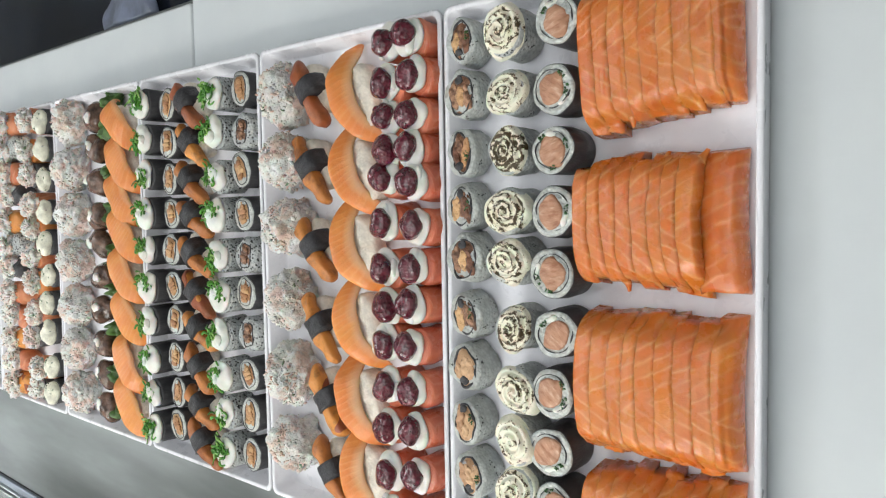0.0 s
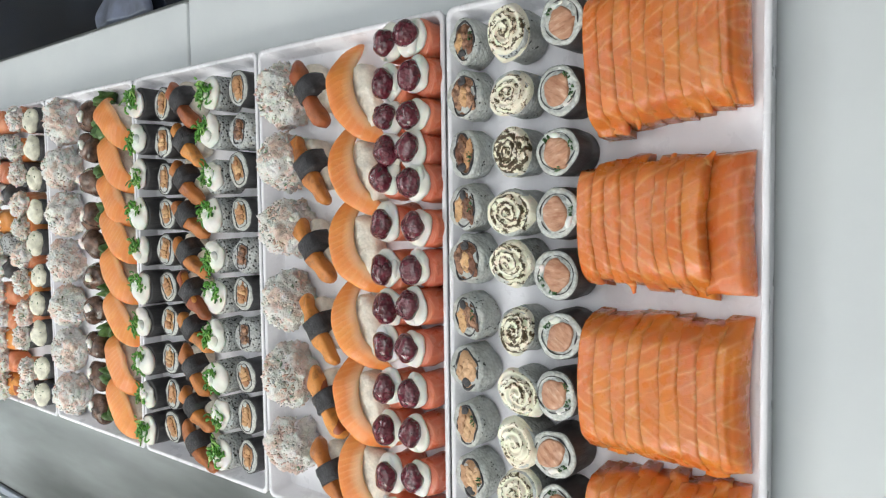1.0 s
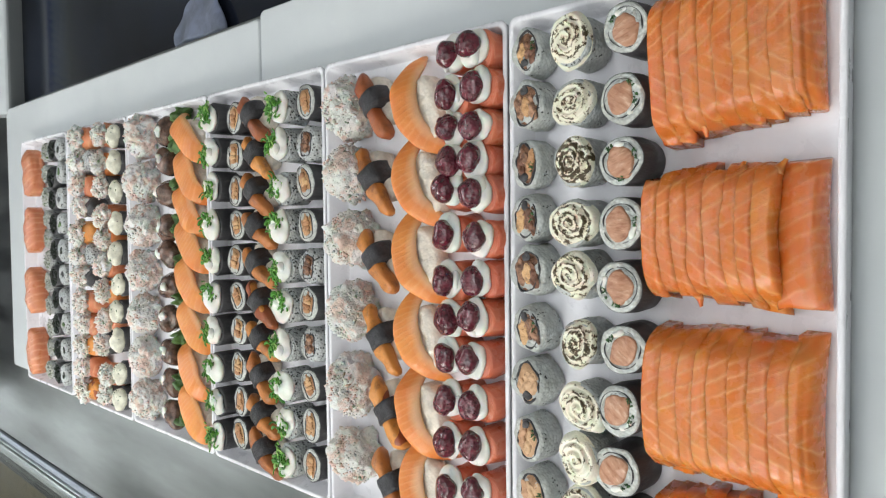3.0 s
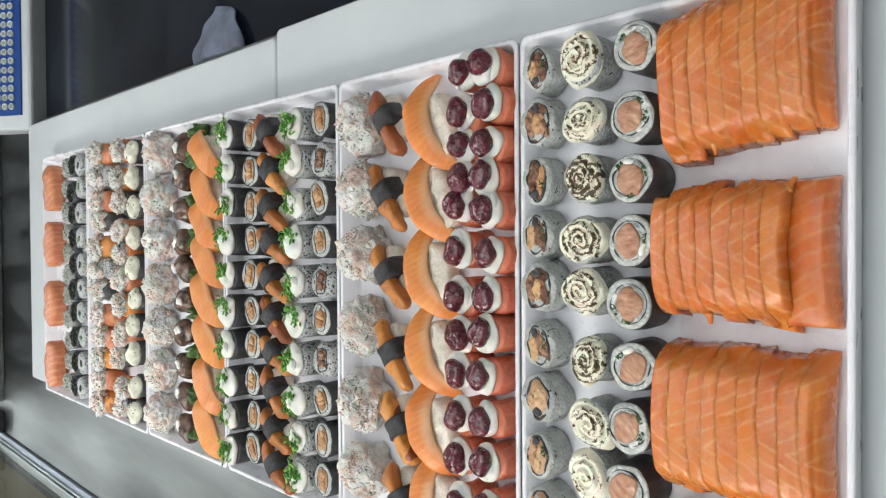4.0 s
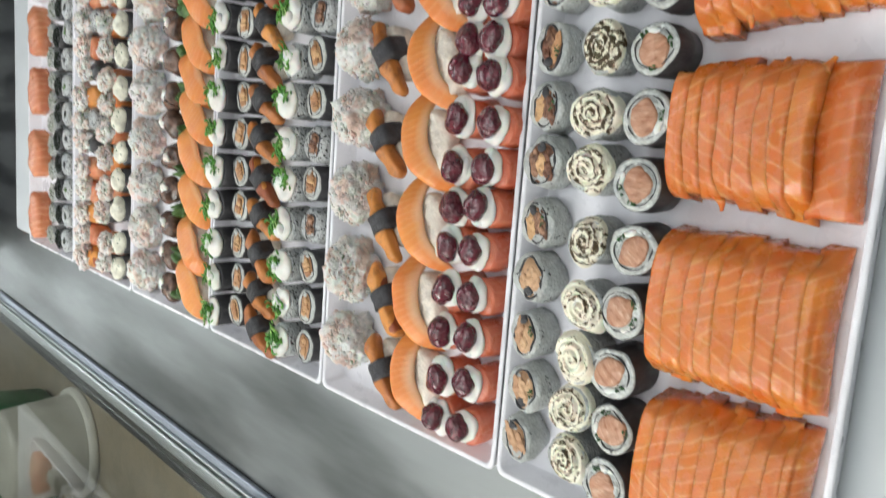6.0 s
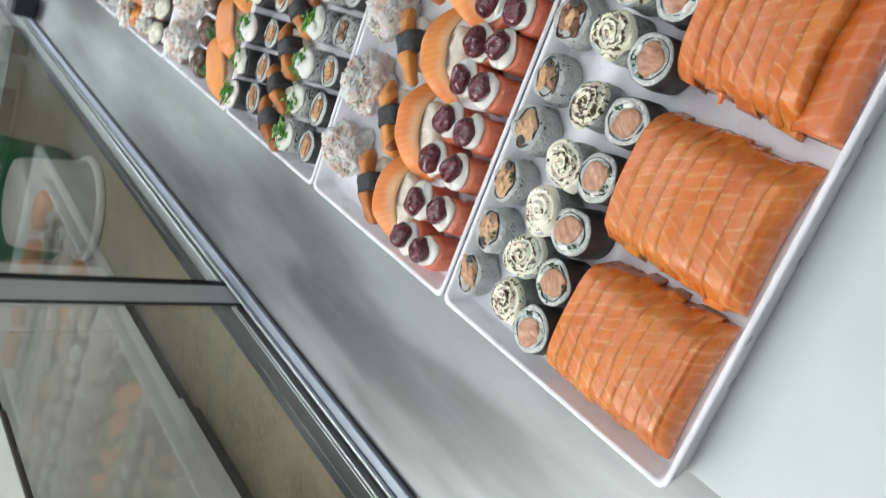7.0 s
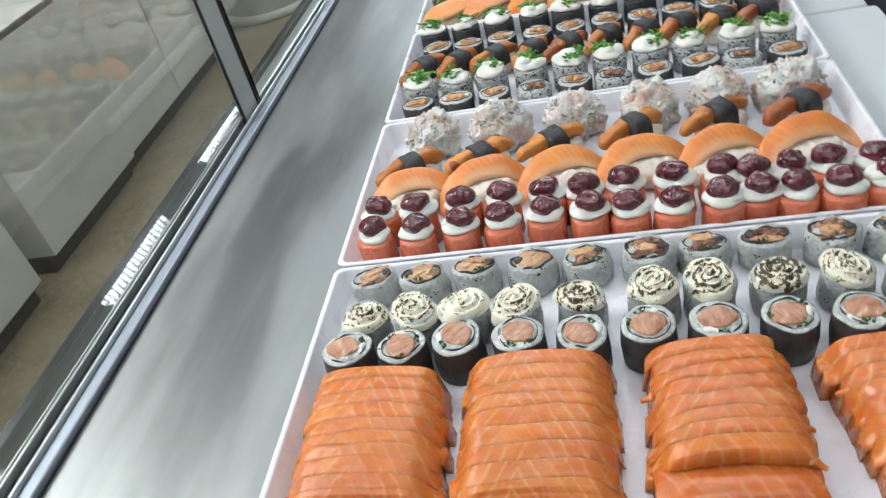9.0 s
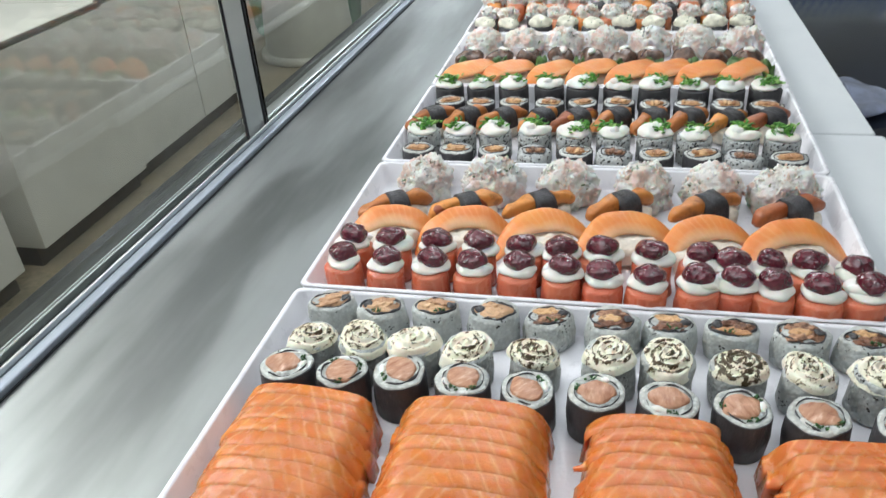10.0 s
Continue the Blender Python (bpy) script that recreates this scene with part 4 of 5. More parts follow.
def canape(k, topping="crab"):
    """Small upright piece: a wrapped base and a ragged dab on top."""
    t = thing("canape", {"crab": "salmon-wrapped canape with a ragged dab of crab", "cream": "seaweed canape topped with a speckled cream dome", "long": "oblong canape with salmon and a ragged crab dab"}[topping],
              "gunkan sushi", "canapes in the tray: " + topping)
    r = 0.0168
    if topping == "cream":
        part("seaweed", lathe([(0, 0), (r, 0), (r, 0.021), (r - 0.001, 0.022), (0, 0.022)], 24, 0.0016, 90, k, 0.9), NORI, t)
        part("cream", blob(0.0165, 0.0135, 0.0095, 0.0036, 100, k, 4, 0.6, (0, 0, 0.0255)), CREAM_WARM, t)
        part("crumb_topping", flakes(26, 0.0150, 0.0120, 0.0085, 0.0011, k, 0.0262), HERB if k != 1 else FLAKES, t)
        return t
    if topping == "crab":
        part("wrap", lathe([(0, 0), (r, 0), (r * 1.03, 0.012), (r, 0.024), (r - 0.002, 0.025), (0, 0.025)], 26, 0.0030, 70, k, 0.95), (SALMON_BLOCK, SALMON_BASE, NORI)[k % 3], t)
        c, rx, ry, z = (0.0, 0.005), 0.0156, 0.0152, 0.0255
    else:
        def fn(s):
            u = 2 * s - 1
            e = math.sqrt(max(0.05, 1 - abs(u) ** 3.2))
            return Vector((0, u * 0.031, 0.0155)), Vector((1, 0, 0)), Vector((0, 0, 1)), 0.0168 * e, 0.0155 * (0.6 + 0.4 * e)
        part("wrap", sweep(fn, 14, 16, 2.8, 0.0036, 70, k, 0.06), (SALMON_BLOCK, RICE_SESAME, SALMON_BLOCK, NORI, FRIED)[k % 5], t)
        c, rx, ry, z = (0.0, 0.010), 0.0172, 0.0215, 0.0270
    bm = blob(rx, ry, 0.0115, 0.0075, 120, k, 4, 0.5, (c[0], c[1], z + 0.002))
    for v in bm.verts:
        v.co += (v.co - Vector((c[0], c[1], z))).normalized() * (0.0052 * wob(v.co, 210, k + 3) + 0.0034 * wob(v.co, 430, k + 5))
    part("crab", bm, CRAB_BASE, t)
    part("shredded_crab", flakes(85, rx * 1.08, ry * 1.08, 0.0130, 0.0020, k + 7, z + 0.002), FLAKES, t, at=pose(c[0], c[1], 0))
    return t


def seaweed_cup(k):
    t = thing("seaweed_gunkan", "dark seaweed cup with green seaweed salad", "gunkan sushi", "seaweed cups in the tray")
    r = 0.0175
    part("seaweed", lathe([(0, 0), (r, 0), (r + 0.0003, 0.012), (r - 0.0003, 0.0215), (r - 0.0013, 0.0217), (r - 0.002, 0.018), (0, 0.018)], 26, 0.0018, 90, k), NORI, t)
    part("salad", flakes(90, 0.0160, 0.0150, 0.0036, 0.0016, k, 0.0200), SEAWEED, t)
    return t


def sesame_roll(k):
    t = thing("sesame_roll", "black sesame rice roll in the far tray", "sushi roll", "sesame rolls")
    r, h = 0.0180, 0.0225
    part("rice", lathe([(0, 0), (r - 0.002, 0), (r, 0.0015), (r + 0.0003, h * 0.5), (r - 0.0002, h - 0.002), (r - 0.0018, h), (0.007, h + 0.0006), (0, h + 0.0002)], 32, 0.0028, 85, k, 0.92, 0.02, zamp=0.0014), RICE_SESAME, t)
    part("filling", blob(0.0062, 0.0042, 0.0012, 0.0016, 200, k, 3, 0.0, (0.001, 0.001, h + 0.0006)), (SEAWEED, LEAF, NORI)[k % 3], t)
    return t


def leafy_piece(k):
    t = thing("leafy_gunkan", "rice piece under a dull green leafy topping", "gunkan sushi", "leafy pieces in the tray")
    part("rice", lathe([(0, 0), (0.016, 0), (0.0165, 0.012), (0.0155, 0.021), (0, 0.022)], 24, 0.0022, 90, k, 0.9), RICE_SESAME, t)
    part("leaves", flakes(110, 0.0165, 0.0140, 0.0036, 0.0014, k + 20, 0.0195), LEAFY, t)
    return t


def salmon_gunkan(k):
    t = thing("salmon_block", "large rounded salmon-wrapped rice piece", "nigiri sushi", "salmon pieces in the tray")
    def fn(s):
        u = 2 * s - 1
        e = math.sqrt(max(0.04, 1 - abs(u) ** 3.4))
        return Vector((u * 0.040, 0, 0.0150)), Vector((0, 1, 0)), Vector((0, 0, 1)), 0.029 * e, 0.0150 * (0.6 + 0.4 * e)
    part("salmon", sweep(fn, 20, 20, 2.7, 0.003, 50, k, 0.08), SALMON_BLOCK, t)
    return t


def lettuce(k):
    """A crumpled leaf edge: a ruffled sheet with thickness."""
    t = thing("lettuce_leaf", "curled green lettuce leaf tucked beside nigiri", "leaf", "lettuce leaves in the tray")
    bm = blob(0.017, 0.010, 0.013, 0.010, 80, k, 4, 0.3, (0, 0, 0.011))
    for v in bm.verts:
        v.co.z = max(0.0, v.co.z + 0.004 * math.sin(v.co.x * 700 + k) * (v.co.z > 0.006))
        v.co.y += 0.003 * math.sin(v.co.x * 520 + 2 * k)
    part("leaf", bm, LEAF, t)
    return t


def slice_mesh(x0, x1, near, far, top, step, k, first=False, drop=0.005):
    """A slice cut across a fillet, between the curves near(x) and far(x): its soft near edge stands a little over the slice before it."""
    ns, half = 46, (x1 - x0) / 2
    verts, faces, uvs, n = [], [], [], 0
    for j in range(ns + 1):
        u = 2 * j / ns - 1
        x = x0 + (u + 1) * half
        a, b = near(x), far(x)
        w = b - a
        rise = step * (1.0 + 0.7 * wob((x, 0.0, 0.0), 55, k + 2))
        cut = []
        for f, dip in ((0.5, 0.0), (0.7, 0.0), (0.88, 0.0), (1.0, 0.0001), (1.12, 0.0006), (1.22, 0.0035)):
            cut.append((a + f * w, top(x, a + f * w) + rise * max(0.0, 1 - f) - dip))
        lip = top(x, a) + rise
        if first:
            ring = [(a + 0.0026, lip * 0.968), (a + 0.0045, lip * 0.992), *cut, (b + 0.001, 0.0), (a, 0.0), (a - 0.0018, lip * 0.22), (a - 0.0022, lip * 0.46), (a - 0.0018, lip * 0.66), (a - 0.0008, lip * 0.82), (a + 0.0008, lip * 0.92)]
        else:
            base = lip - rise
            parted = 0.0003 * max(0.0, wob((x, 0.5, 0.0), 34, k + 9)) + (0.004 if drop > 0.01 else 0.0)
            ring = [(a + 0.36 * w, lip - 0.00002), *cut, (b + 0.001, 0.0), (a + 0.001, 0.0), (a + 0.0002, max(0.001, lip - drop)), (a - 0.0014, base - 0.0013 - parted), (a - 0.0004, base - 0.0004 - 0.5 * parted), (a + 0.07 * w, base + 0.45 * rise), (a + 0.20 * w, base + 0.86 * rise)]
        n = len(ring)
        fray = max(0.0, abs(u) - 0.75) / 0.25
        for q, (y, z) in enumerate(ring):
            ragged = (0.0022 * wob((y * 70, z * 70, u), 1.0, k + 4) + 0.0010 * wob((y * 300, z * 300, u), 1.0, k)) * fray
            d = (0.00035 * wob((x, y, 0.0), 110, 3) + 0.00018 * wob((x, y, 0.0), 300, 5)) if z > 0.004 else 0.0
            verts.append((x + ragged + math.copysign(0.0045 * fray * fray * (1 - min(1.0, z / 0.030)), u), y, max(0.0, z + d)))
            uvs.append((x - x0, y - a))
    for j in range(ns):
        for q in range(n):
            p = (q + 1) % n
            faces.append((j * n + q, j * n + p, (j + 1) * n + p, (j + 1) * n + q))
    faces.append(tuple(range(n))[::-1])
    faces.append(tuple(range(ns * n, ns * n + n)))
    me = make_mesh(verts, faces, uvs)
    for f in me.polygons:
        f.use_smooth = True
    return me


def sashimi_stack(cx, x_half, y0, y1, count, seed, label, lean=0.0, wild=0.0, flat_front=False, taper=0.0, low=0.0, high=0.0):
    """Salmon slices laid snugly one behind the other under one gently domed top; taper: how much shorter the far ones are."""
    rng = random.Random(seed)
    t = thing("sashimi_stack", label, "sashimi", "sashimi stacks in the tray", pose(cx, 0, FOOD))
    h, front = 0.0320, 0.021 if flat_front else 0.0
    widths = [rng.uniform(0.87, 1.13) for _ in range(count)]
    scale_y = (y1 - y0 - front) / sum(widths[1 if flat_front else 0:])
    marks = [y0]
    for i in range(count):
        marks.append(marks[-1] + (front if flat_front and i == 0 else widths[i] * scale_y))
    tilts = [rng.uniform(-0.012, 0.012) * (1 + wild) for _ in marks]

    def bound(i):
        amp = 0.0 if i in (0, count) else 0.0012 * (1 + 0.7 * wild)
        return lambda x: marks[i] + tilts[i] * x + amp * wob((x, i * 0.4, 0.0), 50, seed + i) + 0.0010 * math.sin(x * 55 + 0.5 * seed)

    def top(x, y):
        q = min(1.0, max(0.0, (y - y0) / (y1 - y0)))
        u = min(1.0, abs(x - lean * (q - 0.5)) / x_half)
        e = 1 - 0.46 * u ** 9 - 0.06 * u * u - (low if x < 0 else high) * u ** 3
        f = 0.74 + 0.26 * math.sin(min(1.0, q / 0.62) * math.pi / 2)
        return h * e * f + 0.0008 * wob((x, y, 0.0), 26, seed)

    def low_top(x, y):
        u = min(1.0, abs(x) / x_half)
        return 0.0205 * (1 - 0.16 * u ** 8 - 0.10 * u * u) - 0.004 * max(0.0, (y - y0) / front - 0.55)

    for i in range(count):
        q = i / (count - 1)
        mid = rng.uniform(-0.0016, 0.0016) * (1 + 0.8 * wild) + lean * (q - 0.5)
        half = x_half * (1 - taper * q * q) * rng.uniform(0.975, 1.02)
        flat = flat_front and i == 0
        part("slice", slice_mesh(mid - half, mid + half, bound(i), bound(i + 1), low_top if flat else top, 0.0 if i == 0 else 0.00065 * rng.uniform(0.6, 1.6) * (1 + 0.5 * wild), seed * 17 + i, i == 0, 0.016 if flat_front and i == 1 else 0.005),
             SALMON_FRONT if flat else SALMON, t, "flat reddish front slice" if flat else "")
    if wild > 0.4:
        for i, (sx, q) in enumerate(((1, 0.14), (1, 0.45), (-1, 0.85), (1, 0.75))):
            def shred(s):
                return Vector((s * 0.009, 0.001 * math.sin(4 * s), -0.002 * s)), Vector((0, 1, 0)), Vector((0, 0, 1)), 0.0036 * (1.0 - 0.7 * s), 0.0013
            part("torn_end", sweep(shred, 8, 8, 2.2, 0.001, 200, i + seed, 0.012), SALMON, t, at=pose(sx * (x_half - 0.005) + lean * (q - 0.5), y0 + 0.012 + q * (y1 - y0 - 0.03), 0.020, 0, 10, (0 if sx > 0 else 180) + 20 * (i - 1)))
    return t


# tray of sashimi and rolls
sashimi_stack(0.371, 0.0425, 0.0115, 0.1025, 9, 1, "orange salmon sashimi slices overlapping in a stack", -0.014, 0.5)
sashimi_stack(0.262, 0.0390, 0.0085, 0.107, 9, 2, "ragged orange salmon sashimi with a flat front slice", -0.002, 0.8, True, 0.14, 0.20)
sashimi_stack(0.160, 0.0418, 0.0100, 0.1065, 9, 3, "neat orange salmon sashimi slices in a stack", 0.0, 0.2)
sashimi_stack(0.061, 0.0420, 0.0105, 0.1035, 10, 4, "closely sliced orange salmon sashimi in a corner", 0.0, 0.1, False, 0.05, 0.0, 0.06)
FUTO = ((0.392, 0.121), (0.348, 0.124), (0.309, 0.125), (0.269, 0.125), (0.229, 0.126), (0.189, 0.124), (0.149, 0.127), (0.109, 0.129), (0.073, 0.125), (0.036, 0.125))
spread(futomaki, [(x, y, i * 77) for i, (x, y) in enumerate(FUTO)], 4, 40)
CREAM_ROLLS = [(x, y, i * 103) for i, (x, y) in enumerate(zip((0.391, 0.350, 0.311, 0.270, 0.235, 0.189, 0.146, 0.111, 0.077, 0.042), (0.163, 0.162, 0.162, 0.161, 0.162, 0.159, 0.155, 0.157, 0.157, 0.156)))]
spread(cream_roll, CREAM_ROLLS[:7], 5, 40)
spread(lambda k: cream_roll(k + 5, TORCHED_LIGHT), CREAM_ROLLS[7:], 3, 40)
FRIED_ROLLS = row(0.393, 0.037, 10, 0.2050, 0, 0.002, 0.002, 3, 0.2045)
spread(lambda k: fried_roll(k, (FILLING, FILLING, GOLD)), FRIED_ROLLS[:6], 4, 9)
spread(lambda k: fried_roll(k + 4, (TAN, TAN, TAN)), FRIED_ROLLS[6:], 4, 9)

# tray of jam gunkans, nigiri, fried sticks and crab heaps
JAM_NEAR = ((0.398, 0.246), (0.371, 0.242), (0.342, 0.245), (0.316, 0.247), (0.292, 0.243), (0.258, 0.242), (0.228, 0.244), (0.198, 0.248), (0.166, 0.250), (0.133, 0.248), (0.100, 0.248), (0.066, 0.246), (0.032, 0.249))
JAM_BACK = ((0.399, 0.273), (0.367, 0.271), (0.343, 0.272), (0.318, 0.272), (0.295, 0.275), (0.262, 0.276), (0.225, 0.275), (0.197, 0.275), (0.168, 0.277), (0.131, 0.275), (0.100, 0.278), (0.064, 0.275), (0.032, 0.277))
spread(lambda k: jam_piece(k, 0.0042), [(x, y, (i * 61) % 30 - 15) for i, (x, y) in enumerate(JAM_NEAR)], 6, 8)
spread(lambda k: jam_piece(k + 6, 0.0010), [(x, y, (i * 37) % 30 - 15) for i, (x, y) in enumerate(JAM_BACK)], 6, 8)
spread(salmon_nigiri, [(x, 0.316 + dy, a) for x, dy, a in ((0.368, 0.0, 20), (0.307, 0.001, 22), (0.245, 0.003, 19), (0.180, 0.002, 20), (0.115, 0.001, 18), (0.052, -0.001, 16))], 3)
spread(fried_nigiri, [(x, y, a) for x, y, a in ((0.373, 0.378, 34), (0.307, 0.378, 36), (0.238, 0.376, 36), (0.169, 0.371, 35), (0.106, 0.363, 36), (0.043, 0.359, 34))], 3)
spread(crab_heap, [(x, 0.417, i * 50) for i, x in enumerate((0.376, 0.316, 0.257, 0.190, 0.121, 0.057))], 3)

# tray of rolls with chives
spread(lambda k: filled_roll(k, RICE_SESAME if k == 1 else NORI, 0.0176, 0.0235, "seaweed roll with rice and fried filling", "front seaweed rolls"), row(0.388, 0.034, 10, 0.476, 0, 0.002, 0.002, 4), 4, 20)
spread(lambda k: chive_roll(k, RICE_SESAME), row(0.386, 0.032, 10, 0.511, 0, 0.002, 0.002, 5), 4, 60)
spread(lambda k: fried_nigiri(k, 0.069, "small fried sticks"), row(0.380, 0.029, 10, 0.573, 47, 0.002, 0.003, 6, 0.565), 5)
spread(lambda k: filled_roll(k, NORI, 0.0172, 0.0235, "upright seaweed roll with rice and fried filling", "back seaweed rolls"), row(0.385, 0.040, 10, 0.608, 0, 0.002, 0.002, 7), 4, 20)
spread(lambda k: chive_roll(k, NORI, 0.0176, 0.0270, "seaweed chive rolls"), row(0.390, 0.032, 10, 0.650, 0, 0.002, 0.002, 8), 4, 60)

# tray of nigiri, mushrooms and crab heaps
spread(lambda k: salmon_nigiri(k, 0.086, 0.0315, "overlapping salmon nigiri", 0.020, -0.002), [(x, y, a) for x, y, a in ((0.384, 0.711, 46), (0.338, 0.709, 40), (0.298, 0.712, 38), (0.257, 0.709, 43), (0.210, 0.711, 39), (0.160, 0.709, 42), (0.103, 0.711, 34), (0.054, 0.709, 36))], 4, 4)
spread(lettuce, [(x, 0.752, i * 40) for i, x in enumerate((0.405, 0.37, 0.32, 0.27, 0.225, 0.175, 0.13, 0.08, 0.03))], 3, 60)
spread(mushroom, [(x, y, i * 60) for i, (x, y) in enumerate(((0.388, 0.780), (0.349, 0.775), (0.310, 0.779), (0.267, 0.776), (0.233, 0.780), (0.193, 0.776), (0.153, 0.778), (0.112, 0.775), (0.073, 0.779), (0.033, 0.776)))], 3, 40)
spread(lambda k: crab_heap(k, 0.0290, 0.041, 210, "pale crab heaps"), [(x, y, i * 70) for i, (x, y) in enumerate(((0.388, 0.862), (0.328, 0.866), (0.270, 0.861), (0.209, 0.866), (0.152, 0.863), (0.096, 0.866), (0.038, 0.863)))], 4)

# tray of canapes
spread(lambda k: canape(k, "cream"), row(0.394, 0.028, 10, 0.926, 0, 0.004, 0.004, 9), 3, 12)
spread(lambda k: canape(k, "crab"), row(0.396, 0.026, 11, 0.962, 0, 0.005, 0.005, 10), 4, 30)
spread(lambda k: canape(k, "long"), row(0.398, 0.026, 12, 1.035, 0, 0.004, 0.006, 11), 5, 10)

# tray of sesame rolls, seaweed cups and salmon blocks
spread(sesame_roll, row(0.393, 0.033, 10, 1.152, 0, 0.002, 0.003, 14), 3, 180)
spread(seaweed_cup, row(0.390, 0.030, 10, 1.189, 0, 0.003, 0.003, 15), 3, 180)
spread(leafy_piece, row(0.392, 0.030, 11, 1.222, 0, 0.003, 0.003, 16), 3, 180)
spread(salmon_gunkan, [(0.361, 1.301, 2), (0.263, 1.302, -2), (0.159, 1.302, 1), (0.053, 1.303, 0)], 3)

# ---- beyond the trays ----


def black_top():
    t = thing("black_counter", "polished black side counter beside the boards", "counter", m=pose(0, 0, 0))
    part("top", box(1.4, 3.6, 0.03, 0.003, (1.21, 1.2, -0.035)), BLACK_GLOSS, t)
    part("body", box(1.38, 3.5, 0.79, 0.004, (1.21, 1.2, -0.455)), RUBBER, t)


black_top()


def scale():
    t = thing("weighing_scale", "white weighing scale with a blue round-key keypad", "scale", m=pose(0.64, 1.487, -0.02))
    part("foot", box(0.27, 0.20, 0.03, 0.008, (0, 0.13, 0.015)), RUBBER, t)
    tilt = pose(0, 0.01, 0.03, 32)
    casing = part("casing", box(0.31, 0.20, 0.05, 0.006, (0, 0.10, -0.02)), WHITE_PLASTIC, t, at=tilt)
    keypad = part("keypad", box(0.25, 0.115, 0.004, 0.001, (0, 0.078, 0.006)), BLUE_PANEL, casing, "blue keypad")
    bm = bmesh.new()
    bmesh.ops.create_cone(bm, cap_ends=True, segments=12, radius1=0.0068, radius2=0.0064, depth=0.004)
    top = [f for f in bm.faces if f.normal.z > 0.9]
    bmesh.ops.inset_region(bm, faces=top, thickness=0.0022, depth=-0.0006)
    top[0].material_index = 1
    me = bpy.data.meshes.new("key")
    me.materials.append(KEY)
    me.materials.append(KEY_CENTRE)
    bm.to_mesh(me)
    bm.free()
    for i in range(13):
        for j in range(6):
            part("key", me, KEY, keypad, at=pose(-0.108 + 0.0178 * i, 0.042 + 0.0155 * j, 0.009))
    part("display", box(0.25, 0.04, 0.004, 0.001, (0, 0.165, 0.006)), SCREEN, casing, "grey-green display")


scale()


def appliance():
    t = thing("steel_appliance", "low steel appliance with a black glass front", "appliance", m=pose(0.22, 1.80, 0))
    part("body", box(0.62, 0.10, 0.30, 0.004, (0, 0.02, 0.15)), STEEL, t)
    part("black_glass", box(0.50, 0.008, 0.26, 0.002, (0, -0.034, 0.14)), BLACK_GLOSS, t, "black glass front")


appliance()
tagged(part("black_block", box(0.05, 0.06, 0.05, 0.006), RUBBER, at=pose(-0.135, 1.80, 0.025)), "small black rubber block on the worktop", "block")


def piping_bag():
    """A limp bag lying with its tip away from the boards, creased along its length."""
    t = thing("piping_bag", "milky bluish translucent plastic piping bag", "piping bag", m=pose(0.508, 0.782, -0.019))
    def fn(s):
        w = 0.066 * math.sqrt(max(0.003, 1 - s ** 1.7)) + 0.002
        return Vector((s * 0.066, 0.004 * s, 0.0085 - 0.004 * s)), Vector((0, 1, 0)), Vector((0, 0, 1)), w, 0.007 * (1 - 0.75 * s) + 0.001
    part("bag", sweep(fn, 18, 24, 2.2, 0.007, 34, 3, 0.10), BAG, t)


piping_bag()


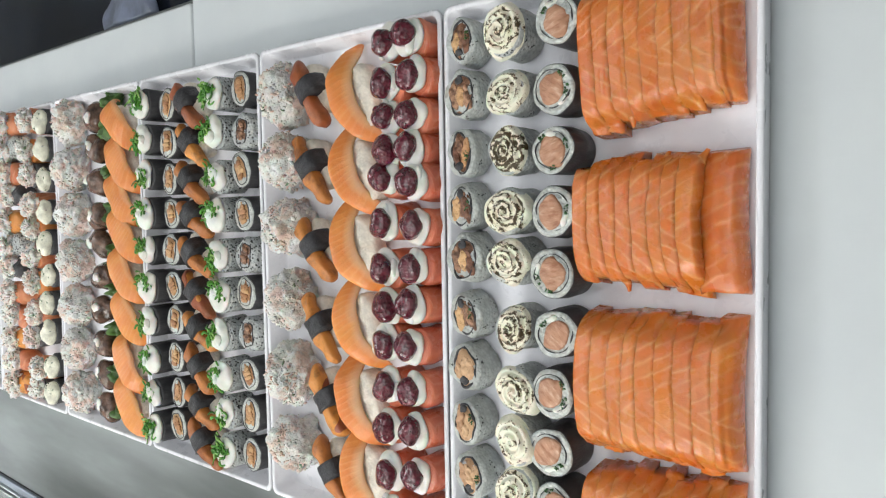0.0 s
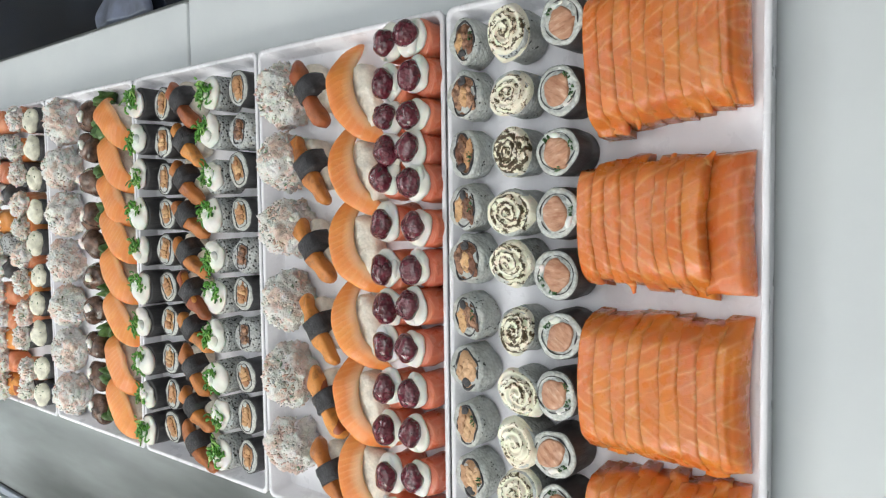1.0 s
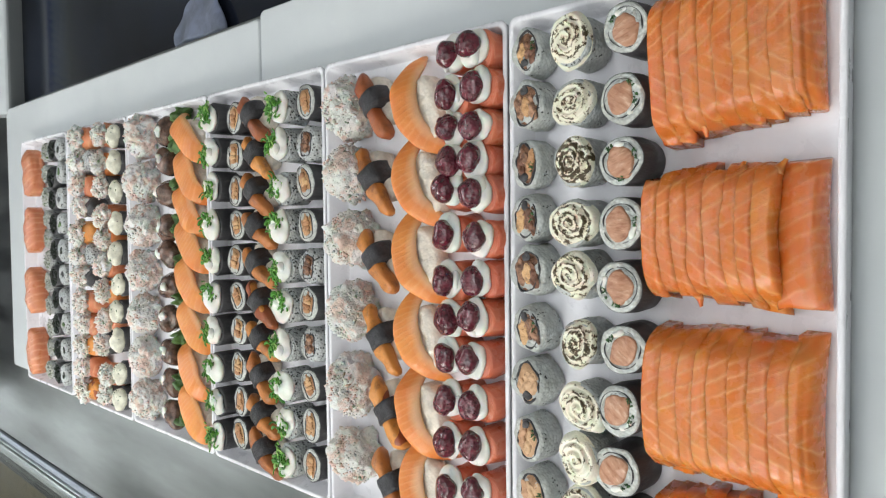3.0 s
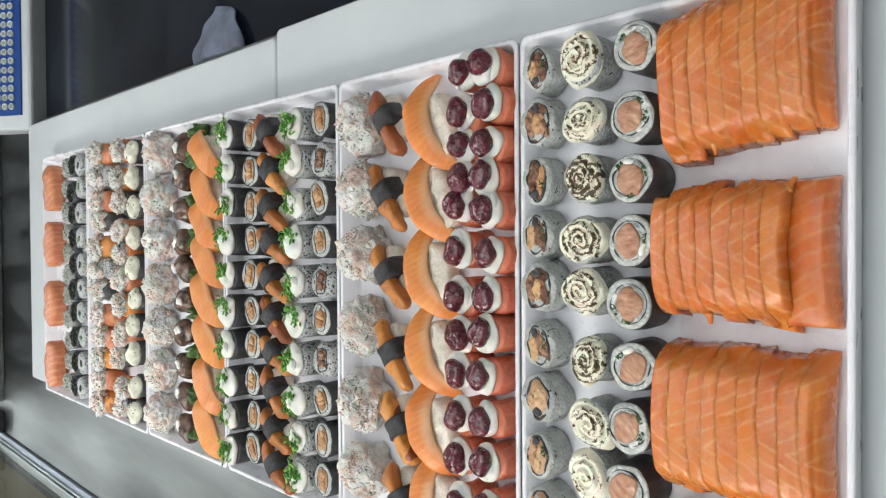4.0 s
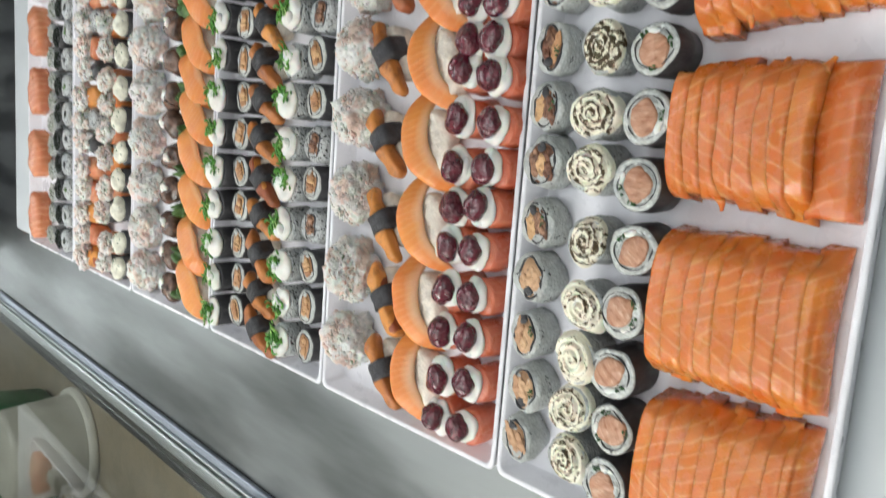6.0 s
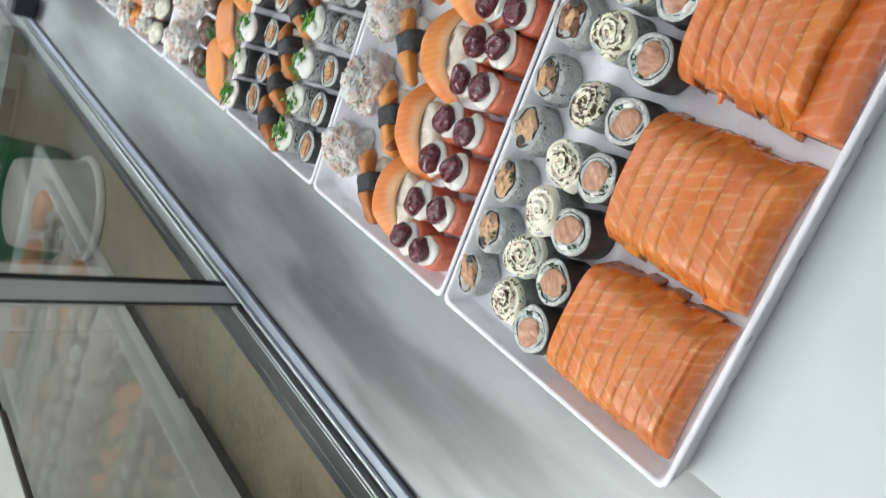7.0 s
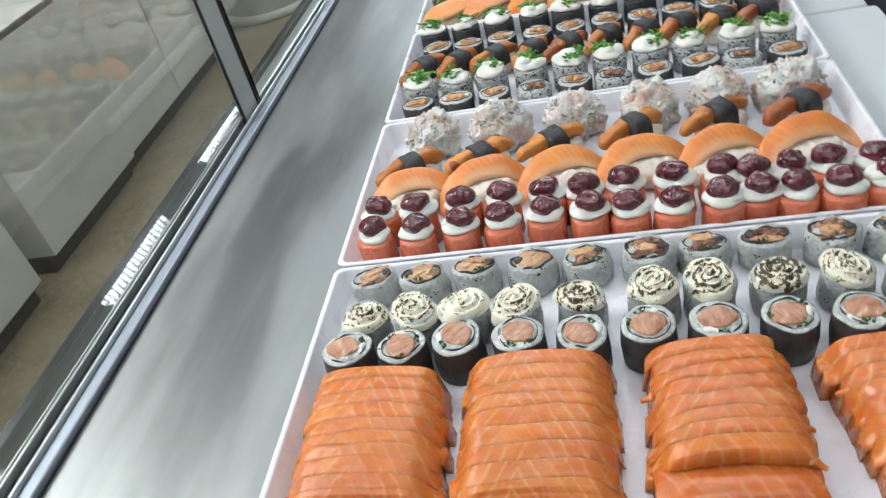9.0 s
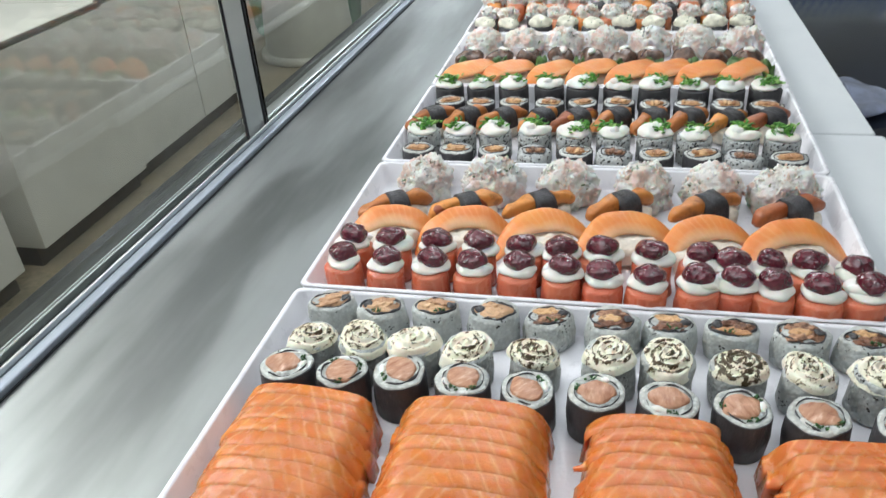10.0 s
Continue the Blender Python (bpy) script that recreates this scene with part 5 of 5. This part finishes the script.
def cabinet(y0, y1, x, height, label, seam=None):
    d = 0.7
    t = thing("low_cabinet", label, "cabinet", "cabinets across the aisle", pose(x, 0, FLOOR_Z))
    # plinth takes the dark trim colour to hold the shadow under the panels
    part("plinth", box(d - 0.04, y1 - y0 - 0.02, 0.07, 0.002, (-d / 2 - 0.02, (y0 + y1) / 2, 0.035)), WOOD_TRIM, t, "recessed plinth, its shade put into the dark colour")
    ys = [y0] + ([seam] if seam else []) + [y1]
    for a, b in zip(ys, ys[1:]):
        part("panel", box(d, b - a - 0.006, height - 0.07, 0.003, (-d / 2, (a + b) / 2, 0.07 + (height - 0.07) / 2)), CABINET, t)
    part("edge_trim", box(0.016, y1 - y0, 0.018, 0.004, (-0.006, (y0 + y1) / 2, height + 0.009)), WOOD_TRIM, t, "dark edge trim")
    part("top", box(d - 0.018, y1 - y0, 0.016, 0.003, (-d / 2 - 0.008, (y0 + y1) / 2, height + 0.008)), CABINET, t)


cabinet(-1.2, 1.375, -1.455, 0.66, "low beige laminate cabinet across the aisle")
cabinet(1.49, 2.085, -1.475, 0.66, "low beige laminate cabinet beside a dark gap")
cabinet(2.09, 3.16, -1.495, 0.66, "low beige laminate cabinet with a panel seam", 2.59)


def tub():
    """Upturned on the floor, its thick rim below."""
    t = thing("round_tub", "upturned off-white round plastic tub on the floor", "tub", m=pose(-1.45, 3.73, FLOOR_Z))
    part("body", lathe([(0.252, 0.02), (0.246, 0.04), (0.222, 0.33), (0.212, 0.352), (0.19, 0.36), (0, 0.36)], 44, 0.004, 9, 2), TUB, t)
    part("rim", lathe([(0.245, 0.0), (0.272, 0.0), (0.277, 0.012), (0.274, 0.034), (0.262, 0.040), (0.246, 0.040)], 44), RIM_PLASTIC, t, "paler thick rim")


tub()


def green_container():
    t = thing("green_bin", "dark green plastic bin with rounded edges", "bin", m=pose(-1.62, 4.15, FLOOR_Z))
    part("body", stack_loops([rounded_loop(0.27, 0.13, 0.05, 0.0), rounded_loop(0.30, 0.15, 0.07, 0.03), rounded_loop(0.33, 0.17, 0.08, 0.36), rounded_loop(0.32, 0.16, 0.08, 0.40)]), GREEN_PLASTIC, t)
    part("lid", stack_loops([rounded_loop(0.335, 0.175, 0.08, 0.398), rounded_loop(0.34, 0.18, 0.085, 0.41), rounded_loop(0.33, 0.17, 0.08, 0.435), rounded_loop(0.27, 0.12, 0.06, 0.45)]), GREEN_PLASTIC, t)


green_container()
tagged(part("red_crate", box(0.35, 0.10, 0.5, 0.01), RED_PLASTIC, at=pose(-1.95, 1.432, FLOOR_Z + 0.25)), "reddish brown plastic crate in the cabinet gap", "crate")
